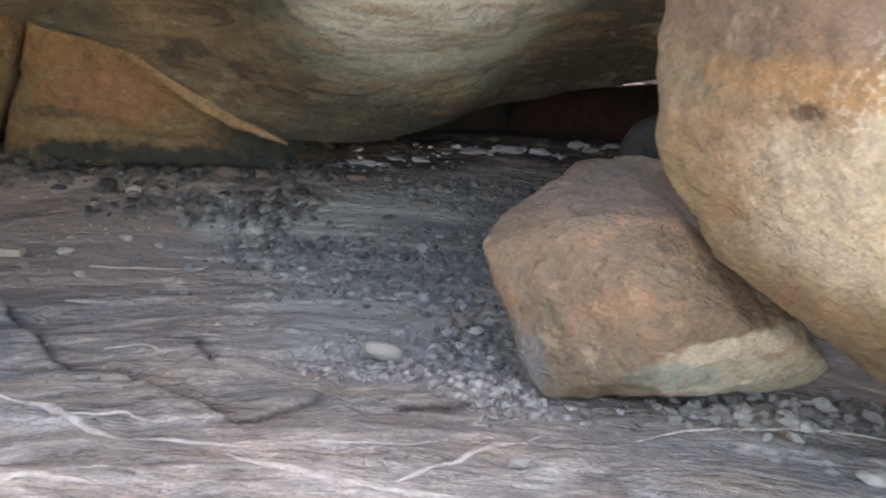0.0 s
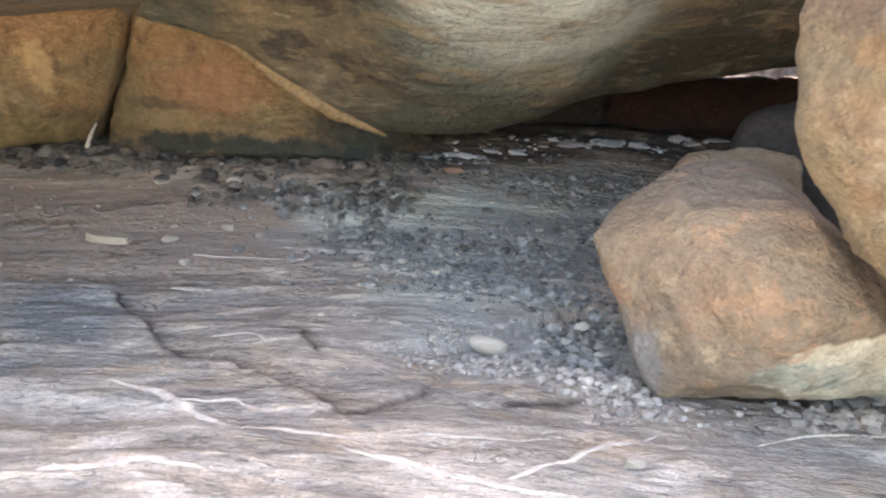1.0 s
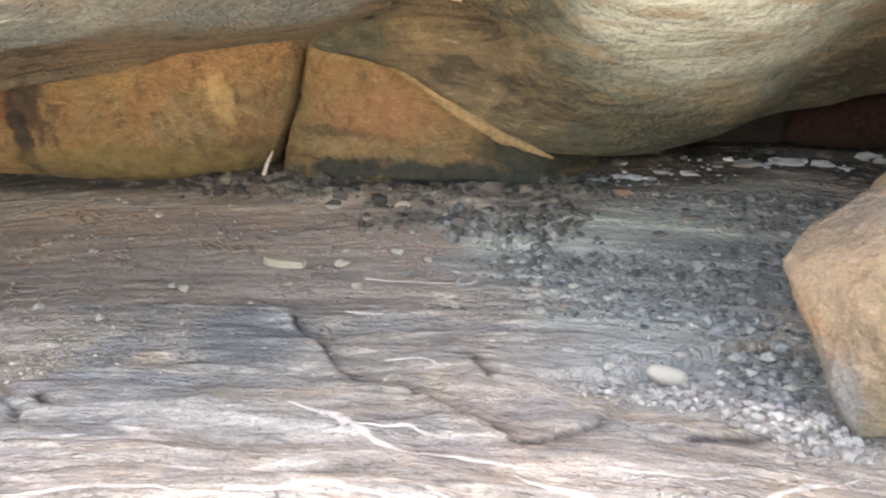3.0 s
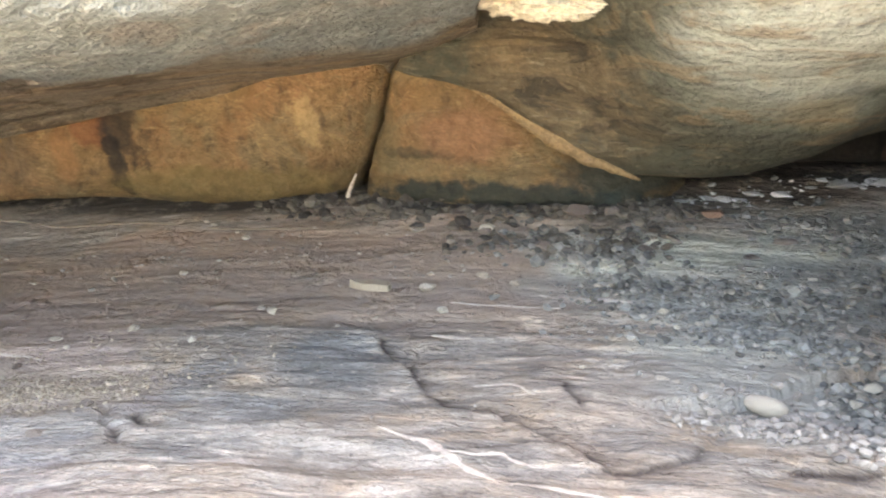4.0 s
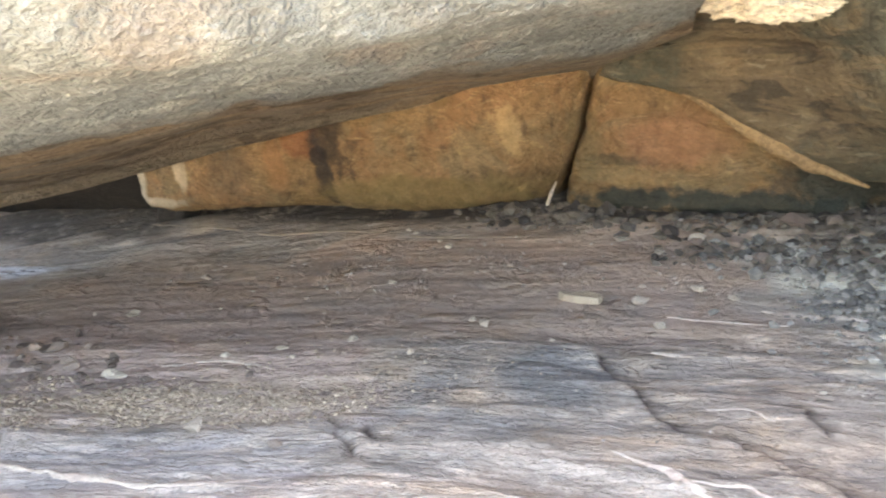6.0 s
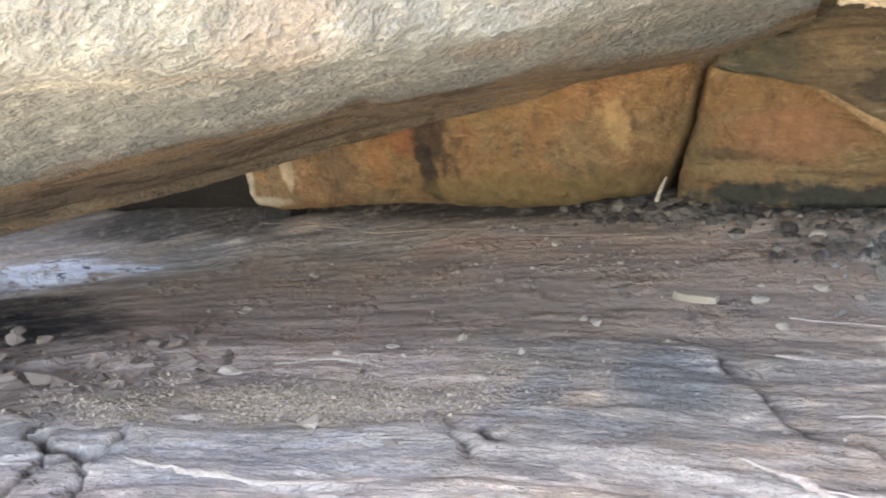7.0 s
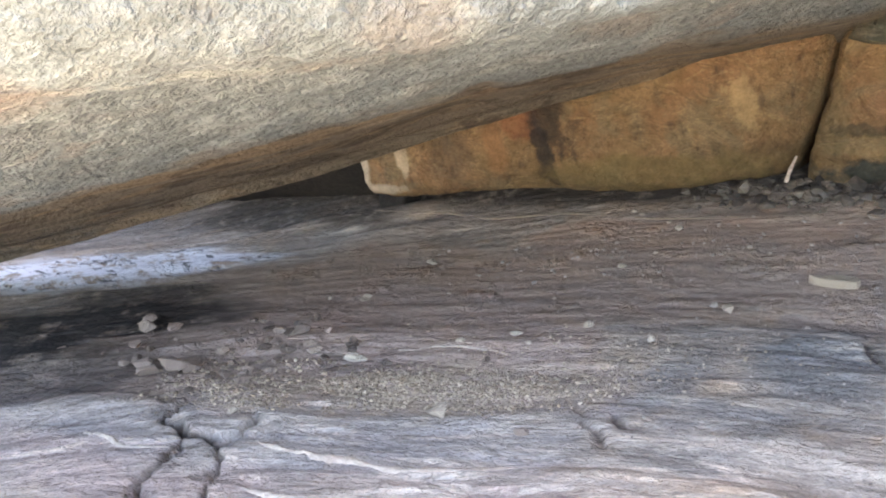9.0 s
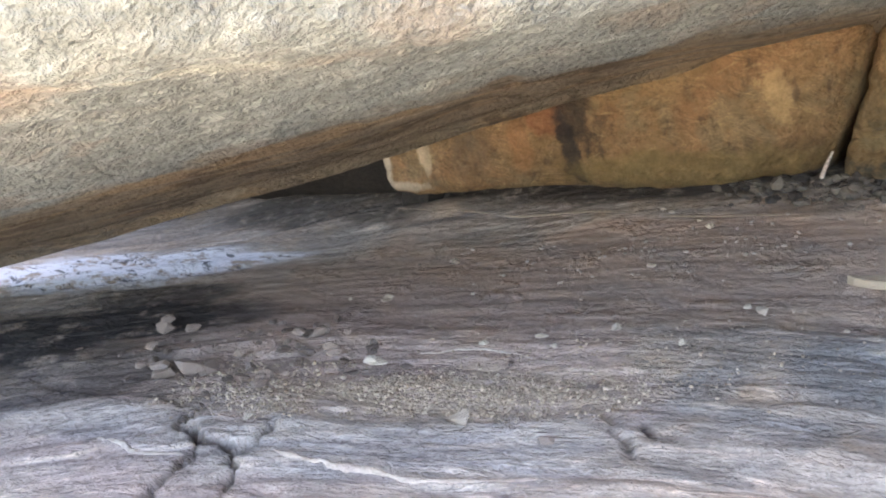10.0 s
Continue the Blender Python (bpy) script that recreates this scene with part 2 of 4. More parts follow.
def overhang_material():
    r = Rock("weathered_grey_sandstone", (0.214, 0.230, 0.212), 0.9)
    obj = r.pos
    r.along("grain")
    strata = r.noise((1.0, 16, 1), 6, 0.62, (0, 0, 3), 0.7)
    bands = r.noise((0.7, 5, 1), 5, 0.6, (0, 0, 4), 0.9)
    r.pos = obj
    r.over(r.ramp(r.noise(1.6, 5, 0.6), 0.42, 0.6), (0.238, 0.262, 0.250))
    r.over(r.ramp(r.noise(2.2, 6, 0.65), 0.53, 0.63), (0.28, 0.235, 0.19), 0.5)
    r.over(r.ramp(r.noise(4, 6, 0.7), 0.50, 0.64), (0.345, 0.36, 0.322), 0.7)
    r.over(r.ramp(r.noise(5, 6, 0.7, (40, 0, 30)), 0.54, 0.64), (0.19, 0.195, 0.185), 0.55)
    r.over(r.blob((-2.45, 0.85, 1.12), (0.34, 0.3, 0.14), 1.2, 6), (0.315, 0.235, 0.175), 0.6)
    r.over(r.blob((-2.25, 1.35, 1.16), (0.08, 0.34, 0.16), 1.4, 9), (0.42, 0.415, 0.35), 0.5)
    r.over(r.ramp(bands, 0.55, 0.62), (0.22, 0.215, 0.19), 0.4)
    lip = r.attr("lip")
    r.over(r.math("MULTIPLY", lip, r.ramp(r.noise((2, 2, 6), 6, 0.65), 0.2, 0.42)), (0.27, 0.21, 0.138), 0.8)
    r.over(r.math("MULTIPLY", lip, r.ramp(bands, 0.50, 0.58)), (0.37, 0.26, 0.15), 0.6)
    r.over(r.math("MULTIPLY", lip, r.ramp(r.noise(2.6, 5, 0.6), 0.53, 0.60)), (0.125, 0.092, 0.065), 0.8)
    r.over(r.math("MULTIPLY", lip, r.ramp(strata, 0.58, 0.64)), (0.50, 0.42, 0.30), 0.5)
    crack = r.ramp(r.math("ABSOLUTE", r.math("SUBTRACT", strata, 0.46), 0.0), 0.02, 0.0)
    r.over(r.math("MULTIPLY", lip, crack), (0.07, 0.055, 0.04), 0.6)
    grain = r.noise(30, 3, 0.55)
    r.shade(grain, 0.8, 1.16)
    r.shade(r.noise(90, 4, 0.75), 0.82, 1.16)
    r.shade(r.noise(14, 5, 0.7), 0.84, 1.12)
    pits = r.ramp(r.cells(26), 0.42, 0.1)
    r.over(r.math("MULTIPLY", r.math("MULTIPLY", pits, r.math("SUBTRACT", 1.0, lip)), r.ramp(r.noise(6, 4, 0.6), 0.5, 0.62)), (0.15, 0.145, 0.13), 0.5)
    r.relief(grain, 0.014).relief(r.noise(60, 3, 0.6), 0.017).relief(r.noise(11, 4, 0.6), 0.018).relief(r.noise(130, 3, 0.6), 0.007)
    r.relief(r.math("MULTIPLY", lip, strata), 0.05).relief(pits, -0.006)
    return r.done()


def dome_material():
    # Base kept dark so the lower rim carries the underside's shade.
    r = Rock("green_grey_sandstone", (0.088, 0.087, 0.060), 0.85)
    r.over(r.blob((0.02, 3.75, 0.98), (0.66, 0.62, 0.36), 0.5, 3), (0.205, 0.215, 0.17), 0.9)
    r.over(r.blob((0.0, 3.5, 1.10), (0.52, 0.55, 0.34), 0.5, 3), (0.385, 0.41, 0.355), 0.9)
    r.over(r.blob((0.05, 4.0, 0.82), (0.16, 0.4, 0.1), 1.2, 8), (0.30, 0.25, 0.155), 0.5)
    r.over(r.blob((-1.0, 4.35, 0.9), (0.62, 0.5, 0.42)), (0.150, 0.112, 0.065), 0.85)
    # Right end: its deep shade put into the colour.
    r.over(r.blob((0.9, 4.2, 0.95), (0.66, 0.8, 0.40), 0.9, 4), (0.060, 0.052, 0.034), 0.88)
    folds = r.noise((2, 2, 9), 6, 0.65, (20, 25, 0), 0.8)
    r.over(r.ramp(folds, 0.52, 0.62), (0.235, 0.165, 0.092), 0.55)
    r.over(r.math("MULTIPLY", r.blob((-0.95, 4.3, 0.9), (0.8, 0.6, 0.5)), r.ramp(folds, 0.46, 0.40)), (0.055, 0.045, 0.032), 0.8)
    r.over(r.ramp(r.noise(4, 5, 0.6), 0.55, 0.7), (0.25, 0.195, 0.115), 0.45)
    r.over(r.ramp(r.noise(5, 6, 0.7), 0.55, 0.68), (0.075, 0.08, 0.06), 0.6)
    veins = r.noise((5, 5, 16), 7, 0.7, (25, 30, 0), 1.4)
    r.over(r.ramp(veins, 0.58, 0.66), (0.36, 0.31, 0.22), 0.35)
    r.over(r.ramp(r.math("ABSOLUTE", r.math("SUBTRACT", veins, 0.44), 0.0), 0.015, 0.0), (0.04, 0.036, 0.026), 0.3)
    lay = r.noise((3, 3, 15), 6, 0.65, (18, 22, 0), 1.2)
    r.shade(lay, 0.86, 1.12)
    r.shade(r.noise(60, 4, 0.7), 0.84, 1.12)
    r.shade(r.noise(18, 5, 0.7), 0.86, 1.12)
    r.relief(lay, 0.014).relief(r.noise(24, 5, 0.7), 0.016).relief(r.noise(7, 5, 0.6), 0.05).relief(folds, 0.03)
    return r.done()


def orange_material():
    r = Rock("ochre_sandstone", (0.285, 0.180, 0.085), 0.85)
    r.over(r.ramp(r.noise(2.2, 5, 0.6), 0.44, 0.62), (0.315, 0.172, 0.083), 0.7)
    r.over(r.ramp(r.noise(3.1, 6, 0.65, (0, 0, 0), 0.6), 0.48, 0.62), (0.265, 0.195, 0.105), 0.85)
    r.over(r.ramp(r.noise((9, 9, 4), 6, 0.7), 0.53, 0.66), (0.135, 0.092, 0.054), 0.75)
    r.over(r.ramp(r.noise((5, 5, 9), 7, 0.7, (0, 20, 0), 1.6), 0.57, 0.66), (0.45, 0.315, 0.15), 0.6)
    swirl = r.noise((3, 3, 6), 6, 0.65, (0, 15, 0), 2.2)
    r.over(r.ramp(r.math("ABSOLUTE", r.math("SUBTRACT", swirl, 0.5), 0.0), 0.022, 0.0), (0.115, 0.078, 0.042), 0.55)
    r.over(r.ramp(r.math("ABSOLUTE", r.math("SUBTRACT", swirl, 0.56), 0.0), 0.018, 0.0), (0.47, 0.33, 0.165), 0.45)
    r.over(r.blob((-3.42, 4.3, 0.66), (0.11, 0.5, 0.16), 1.4, 9), (0.30, 0.125, 0.06), 0.7)
    r.over(r.blob((-3.27, 4.3, 0.68), (0.10, 0.5, 0.22), 1.3, 7), (0.048, 0.037, 0.029), 0.85)
    r.over(r.blob((-3.33, 4.3, 0.44), (0.055, 0.5, 0.22), 1.8, 13), (0.036, 0.030, 0.027), 0.85)
    r.over(r.blob((-3.57, 4.25, 0.5), (0.07, 0.5, 0.2)), (0.40, 0.195, 0.085), 0.5)
    r.over(r.blob((-3.82, 4.2, 0.45), (0.16, 0.5, 0.2), 1.3, 7), (0.17, 0.12, 0.07), 0.6)
    r.over(r.blob((-2.33, 4.5, 0.68), (0.06, 0.5, 0.14), 2.2, 12), (0.52, 0.36, 0.175), 0.7)
    r.over(r.blob((-4.44, 4.0, 0.40), (0.07, 0.6, 0.2), 1.2, 12), (0.62, 0.54, 0.40), 0.9)
    r.over(r.blob((-4.3, 4.0, 0.27), (0.2, 0.6, 0.035), 1.6, 14), (0.60, 0.50, 0.36), 0.8)
    r.over(r.blob((-4.12, 4.1, 0.46), (0.045, 0.6, 0.14), 1.6, 12), (0.58, 0.46, 0.30), 0.85)
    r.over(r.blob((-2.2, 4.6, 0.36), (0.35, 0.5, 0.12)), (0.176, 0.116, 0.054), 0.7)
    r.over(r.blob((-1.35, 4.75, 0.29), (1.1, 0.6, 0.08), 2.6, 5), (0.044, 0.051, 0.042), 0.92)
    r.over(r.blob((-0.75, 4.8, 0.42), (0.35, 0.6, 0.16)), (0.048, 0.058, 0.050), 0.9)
    r.over(r.blob((-1.85, 4.7, 0.50), (0.22, 0.5, 0.03), 3.0, 11), (0.088, 0.075, 0.046), 0.7)
    r.over(r.blob((-1.75, 4.7, 0.42), (0.4, 0.5, 0.06), 1.6, 8), (0.32, 0.235, 0.115), 0.4)
    r.over(r.blob((-1.55, 4.7, 0.62), (0.3, 0.5, 0.16), 1.4, 6), (0.36, 0.185, 0.10), 0.6)
    r.over(r.blob((-2.0, 4.7, 0.58), (0.10, 0.5, 0.25), 1.8, 9), (0.20, 0.155, 0.082), 0.6)
    r.over(r.blob((-2.75, 4.45, 0.32), (0.8, 0.5, 0.12), 1.4, 6), (0.240, 0.174, 0.071), 0.7)
    r.shade(r.noise(14, 6, 0.7), 0.7, 1.22)
    r.shade(r.noise(70, 4, 0.7), 0.86, 1.12)
    r.relief(r.noise(9, 6, 0.65), 0.06).relief(r.noise(40, 5, 0.7), 0.014).relief(swirl, 0.03)
    return r.done()


def plain_rock(name, base, spots, dark, grain=40, relief=0.012):
    r = Rock(name, base, 0.88)
    r.over(r.ramp(r.noise(2.5, 5, 0.6), 0.45, 0.62), spots, 0.75)
    r.over(r.ramp(r.noise(5, 6, 0.7), 0.55, 0.68), dark, 0.6)
    g = r.noise(grain, 5, 0.75)
    r.shade(r.ramp(g, 0.36, 0.62), 0.78, 1.12)
    r.relief(g, relief).relief(r.noise(9, 5, 0.6), relief * 1.5)
    return r


def brown_boulder_material():
    r = Rock("brown_sandstone", (0.275, 0.208, 0.138), 0.88)
    r.over(r.ramp(r.noise(3.0, 5, 0.6), 0.46, 0.62), (0.33, 0.225, 0.14), 0.7)
    r.over(r.ramp(r.noise(7, 6, 0.7), 0.56, 0.66), (0.50, 0.37, 0.23), 0.6)
    r.over(r.blob((0.75, 2.6, 0.66), (0.5, 0.3, 0.1)), (0.36, 0.235, 0.15), 0.7)
    # Top facet toned down: the shade on it is in the colour.
    r.over(r.blob((0.6, 3.05, 0.64), (0.5, 0.3, 0.14)), (0.25, 0.19, 0.14), 0.8)
    r.over(r.blob((1.06, 2.55, 0.17), (0.44, 0.5, 0.19), 0.9, 5, (0.95, 0.84)), (0.64, 0.57, 0.41), 0.95)
    r.over(r.blob((0.78, 2.5, 0.17), (0.16, 0.5, 0.07), 1.6, 12), (0.36, 0.41, 0.33), 0.6)
    r.over(r.blob((0.36, 2.75, 0.08), (0.07, 0.3, 0.18), 1.6, 10), (0.24, 0.235, 0.23), 0.6)
    r.over(r.ramp(r.noise(5, 6, 0.68, (0, 30, 0), 1.0), 0.55, 0.63), (0.43, 0.245, 0.14), 0.55)
    cleft = r.noise((3, 3, 5), 6, 0.65, (0, 25, 0), 1.5)
    r.over(r.ramp(r.math("ABSOLUTE", r.math("SUBTRACT", cleft, 0.5), 0.0), 0.012, 0.0), (0.14, 0.10, 0.07), 0.4)
    r.shade(r.noise(16, 6, 0.7), 0.76, 1.2)
    r.shade(r.noise(80, 4, 0.7), 0.84, 1.14)
    r.relief(r.noise(12, 6, 0.65), 0.05).relief(r.noise(60, 5, 0.7), 0.012).relief(cleft, 0.03)
    return r.done()


def tan_boulder_material():
    r = Rock("tan_granite", (0.36, 0.275, 0.17), 0.9)
    r.over(r.ramp(r.noise(2.5, 5, 0.6), 0.46, 0.62), (0.38, 0.25, 0.145), 0.7)
    # Coarse pale lower face, brightened in colour for light bounced off the ground.
    r.over(r.blob((1.05, 1.78, 0.80), (0.50, 0.5, 0.30), 1.1, 6), (0.72, 0.64, 0.50), 0.9)
    r.over(r.blob((0.6, 1.9, 1.26), (0.5, 0.6, 0.2)), (0.25, 0.18, 0.13), 0.8)
    r.over(r.blob((0.75, 1.86, 1.07), (0.4, 0.3, 0.05), 1.6, 7), (0.47, 0.29, 0.14), 0.65)
    r.over(r.blob((0.725, 1.86, 1.01), (0.028, 0.2, 0.022)), (0.09, 0.055, 0.035), 0.8)
    g = r.noise(34, 6, 0.75)
    r.over(r.ramp(r.noise(9, 7, 0.75), 0.54, 0.66), (0.46, 0.37, 0.25), 0.5)
    r.shade(g, 0.8, 1.14)
    r.shade(r.noise(100, 4, 0.7), 0.85, 1.12)
    # Bright specks strengthen that painted lit patch.
    r.over(r.math("MULTIPLY", r.ramp(r.noise(60, 4, 0.7), 0.5, 0.6), r.blob((1.0, 1.72, 0.8), (0.5, 0.5, 0.4))), (0.74, 0.68, 0.55), 0.7)
    r.shade(r.noise(20, 6, 0.7), 0.74, 1.24)
    r.relief(g, 0.06).relief(r.noise(11, 5, 0.65), 0.05).relief(r.noise(70, 4, 0.7), 0.02)
    return r.done()


def pebble_material(name, lo, hi, island):
    r = Rock(name, lo, 0.85)
    pick = r.island() if island else r.random()
    r.over(pick, hi)
    r.shade(r.noise(45, 4, 0.7), 0.75, 1.2)
    r.relief(r.noise(60, 4, 0.7), 0.004)
    return r.done()


M_FLOOR, M_VEIN, M_OVER, M_DOME = floor_material(), vein_material(), overhang_material(), dome_material()
M_ORANGE, M_BROWN, M_TAN = orange_material(), brown_boulder_material(), tan_boulder_material()
# Near-black rock colours carry the deep shade of shelter and gap.
M_DARK = plain_rock("shade_black_rock", (0.045, 0.038, 0.032), (0.034, 0.03, 0.025), (0.018, 0.016, 0.014)).done()
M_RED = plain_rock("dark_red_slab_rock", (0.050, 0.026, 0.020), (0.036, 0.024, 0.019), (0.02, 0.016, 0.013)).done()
M_BANK = plain_rock("pale_bank_rock", (0.13, 0.125, 0.125), (0.26, 0.25, 0.25), (0.03, 0.027, 0.024), 20, 0.03).done()
M_RIDGE = plain_rock("tan_ridge_rock", (0.33, 0.225, 0.115), (0.27, 0.175, 0.09), (0.15, 0.115, 0.07), 40, 0.015).done()
M_GRAVEL = pebble_material("grey_gravel", (0.11, 0.102, 0.09), (0.37, 0.34, 0.295), True)
M_RUBBLE = pebble_material("brown_rubble", (0.06, 0.05, 0.043), (0.22, 0.185, 0.145), True)
M_LIGHT = pebble_material("pale_gravel", (0.20, 0.17, 0.145), (0.50, 0.43, 0.36), True)
# Whitened to imitate daylight glinting on the crest stones.
M_CREST = pebble_material("daylit_broken_stone", (0.45, 0.43, 0.42), (0.85, 0.83, 0.82), True)
M_GRAIN = pebble_material("tan_grit", (0.20, 0.15, 0.105), (0.60, 0.49, 0.36), True)
M_PEBBLE = pebble_material("pale_pebble", (0.52, 0.44, 0.35), (0.74, 0.66, 0.54), False)
# Same daylight whitening for the single slabs at the gap.
M_PALE = pebble_material("daylit_slab_stone", (0.55, 0.53, 0.51), (0.85, 0.83, 0.82), False)
M_SHARD = pebble_material("tan_shard", (0.50, 0.41, 0.30), (0.56, 0.46, 0.34), False)
M_RUST = pebble_material("rust_stone", (0.33, 0.19, 0.13), (0.36, 0.22, 0.15), False)
M_STONE = pebble_material("brown_stone", (0.15, 0.115, 0.095), (0.44, 0.35, 0.29), False)
M_CRUST = plain_rock("cream_crust", (0.70, 0.62, 0.46), (0.76, 0.71, 0.58), (0.46, 0.36, 0.22), 50, 0.01).done()
M_ROOT = plain_rock("dry_root_bark", (0.32, 0.25, 0.18), (0.26, 0.2, 0.14), (0.15, 0.11, 0.08), 60, 0.002).done()
M_STICK = plain_rock("dry_wood", (0.58, 0.50, 0.40), (0.50, 0.41, 0.31), (0.2, 0.15, 0.1), 60, 0.002).done()


# ---- floor ----
def seg_distance(x, y, line):
    """Distance to a polyline and the side of it (positive: to its left)."""
    best, side = np.full(x.shape, 1e9), np.zeros(x.shape)
    for (ax, ay), (bx, by) in zip(line[:-1], line[1:]):
        dx, dy = bx - ax, by - ay
        t = np.clip(((x - ax) * dx + (y - ay) * dy) / (dx * dx + dy * dy), 0, 1)
        d = np.hypot(x - ax - t * dx, y - ay - t * dy)
        s = np.sign(dx * (y - ay) - dy * (x - ax))
        side = np.where(d < best, s, side)
        best = np.minimum(best, d)
    return best, side


def smooth(v, lo, hi):
    t = np.clip((v - lo) / (hi - lo), 0, 1)
    return t * t * (3 - 2 * t)


LEDGE = [(-1.69, 3.19), (-1.46, 3.25), (-1.33, 3.10), (-1.14, 2.84), (-1.02, 2.76), (-0.88, 2.77), (-0.75, 2.69), (-0.66, 2.62), (-0.56, 2.55), (-0.48, 2.50)]
FOOT = [(-4.6, 4.35), (-3.5, 4.42), (-2.9, 4.52), (-2.2, 4.74), (-1.3, 4.74), (-0.75, 4.75)]
HOLLOW = [(-0.55, 2.88), (-0.38, 2.97), (-0.18, 3.03), (-0.02, 3.16), (0.08, 3.27), (0.27, 3.41), (0.42, 3.54)]
# broken edges of thin beds: line, height of its right side over its left, reach
STEPS = [([(-0.92, 2.48), (-0.81, 2.54), (-0.66, 2.61)], 0.009, 0.12),
         ([(-0.50, 2.51), (-0.39, 2.57), (-0.27, 2.66), (-0.25, 2.73)], -0.013, 0.16),
         ([(-0.03, 2.64), (0.15, 2.68), (0.29, 2.74)], -0.012, 0.14),
         ([(-0.83, 3.00), (-0.71, 2.99), (-0.64, 2.85)], 0.006, 0.10),
         ([(-3.91, 1.68), (-3.57, 1.74), (-3.31, 1.79), (-3.20, 1.84)], 0.010, 0.30),
         ([(-3.26, 1.88), (-3.0, 2.01), (-2.76, 2.15), (-2.50, 2.20), (-2.2, 2.36)], 0.008, 0.28)]
FISSURES = [[(-3.24, 1.86), (-3.21, 1.78), (-3.14, 1.71), (-3.0, 1.67), (-2.91, 1.54), (-2.94, 1.47), (-2.8, 1.35)],
            [(-2.89, 1.84), (-2.85, 1.77), (-2.86, 1.71), (-2.74, 1.60), (-2.67, 1.52), (-2.55, 1.35)],
            [(-3.0, 1.67), (-2.93, 1.68), (-2.86, 1.71)]]
PITS = [[(-2.08, 2.45), (-1.99, 2.40)], [(-1.99, 2.34), (-1.91, 2.30), (-1.85, 2.25)], [(-1.93, 2.43), (-1.87, 2.38), (-1.82, 2.40)]]


def bedding(x, y):
    """Coordinates along and across the curved bedding of the floor."""
    dx, dy = x + 0.2, y + 2.2
    return np.stack([-np.arctan2(-dx, dy) * 4.6, np.hypot(dx, dy), np.zeros_like(x)], axis=1)


def stairs(v, edge=0.3):
    part = v - np.floor(v)
    return np.floor(v) + smooth(part, 1 - edge, 1.0)


def floor_height(x, y):
    x, y = np.atleast_1d(np.asarray(x, float)), np.atleast_1d(np.asarray(y, float))
    z = 0.22 * np.logaddexp(0, (np.minimum(y, 9) - 3.6) * 4) / 4
    z = z - 0.5 * smooth(y, 5.25, 7.5) - 0.4 * smooth(y, 7.5, 10)
    p = np.stack([x, y, np.zeros_like(x)], axis=1)
    near = 1 - smooth(np.hypot(x + 1.5, y - 2.5), 5, 9)
    warp = 0.03 * fbm(p, 0.3, 2, 5)
    jag = 0.008 * fbm(p, 0.07, 3, 15, 0.7)
    d, s = seg_distance(x + 0.4 * warp + 0.6 * jag, y + 0.4 * warp + 0.6 * jag, LEDGE)
    mid = 1 - smooth(np.hypot((x + 1.08) / 0.95, (y - 2.88) / 0.75), 0.6, 1.05)
    z = z + mid * (0.009 * smooth(-s * d, -0.006, 0.010) * np.exp(-(d / 0.45) ** 2) - 0.010 * np.exp(-((s * d - 0.016) / 0.018) ** 2) - 0.016 * np.where(s > 0, np.exp(-(d / 0.16) ** 2) * smooth(d, 0, 0.08), 0))
    d, s = seg_distance(x + 0.5 * warp, y + 0.5 * warp, HOLLOW)
    z = z - 0.045 * np.where(s < 0, np.exp(-(d / 0.3) ** 2), 0) * (1 - smooth(np.hypot((x + 0.05) / 0.55, (y - 3.15) / 0.5), 0.6, 1.05))
    for line, rise, reach in STEPS:
        d, s = seg_distance(x + 0.5 * warp + jag, y + 0.5 * warp + jag, line)
        z = z + rise * smooth(-s * d, -0.006, 0.006) * np.exp(-(d / reach) ** 2) - 0.5 * abs(rise) * np.exp(-(d / 0.010) ** 2)
    for line in FISSURES:
        d, s = seg_distance(x + warp * 0.6 + 2.4 * jag, y - warp * 0.6 + 2.4 * jag, line)
        wide = 0.013 + 0.009 * fbm(p, 0.11, 2, 47)
        z = z - 0.06 * np.exp(-(d / np.maximum(wide, 0.005)) ** 2) + 0.014 * np.where(s > 0, np.exp(-d / 0.25), 0)
    for line in PITS:
        d, s = seg_distance(x + 0.8 * jag, y + 0.8 * jag, line)
        z = z - 0.022 * np.exp(-(d / 0.016) ** 2)
    dusty = np.maximum(soft_blob(x, y, -3.2, 3.25, 1.9, 0.72, 14), soft_blob(x, y, -1.9, 3.85, 1.3, 0.6, 5))
    near = near * (1 - 0.65 * dusty)
    q = bedding(x, y)
    lam = fbm(q, (0.9, 0.16, 1), 4, 21, 0.55)
    z = z + near * (0.02 * fbm(p, 1.1, 3, 3) + 0.008 * lam + 0.006 * stairs(2.2 * lam) + 0.0022 * stairs(2.5 * fbm(q, (0.30, 0.05, 1), 3, 33)))
    return z + 0.25 * fbm(p, 9, 3, 8) * smooth(np.hypot(x, y), 8, 20)


def axis_steps(lo, hi, step, far):
    mid = np.arange(lo, hi + step / 2, step)
    out, d = [], step
    while not out or out[-1] < far:
        d *= 1.28
        out.append((out[-1] if out else 0) + d)
    return np.concatenate([lo - np.array(out)[::-1], mid, hi + np.array(out)])


def soft_blob(x, y, cx, cy, rx, ry, turn=0.0, wob=None):
    c, s = math.cos(radians(turn)), math.sin(radians(turn))
    u, v = (x - cx) * c + (y - cy) * s, -(x - cx) * s + (y - cy) * c
    d = np.hypot(u / rx, v / ry) + (wob if wob is not None else 0)
    return 1 - smooth(d, 0.55, 1.1)


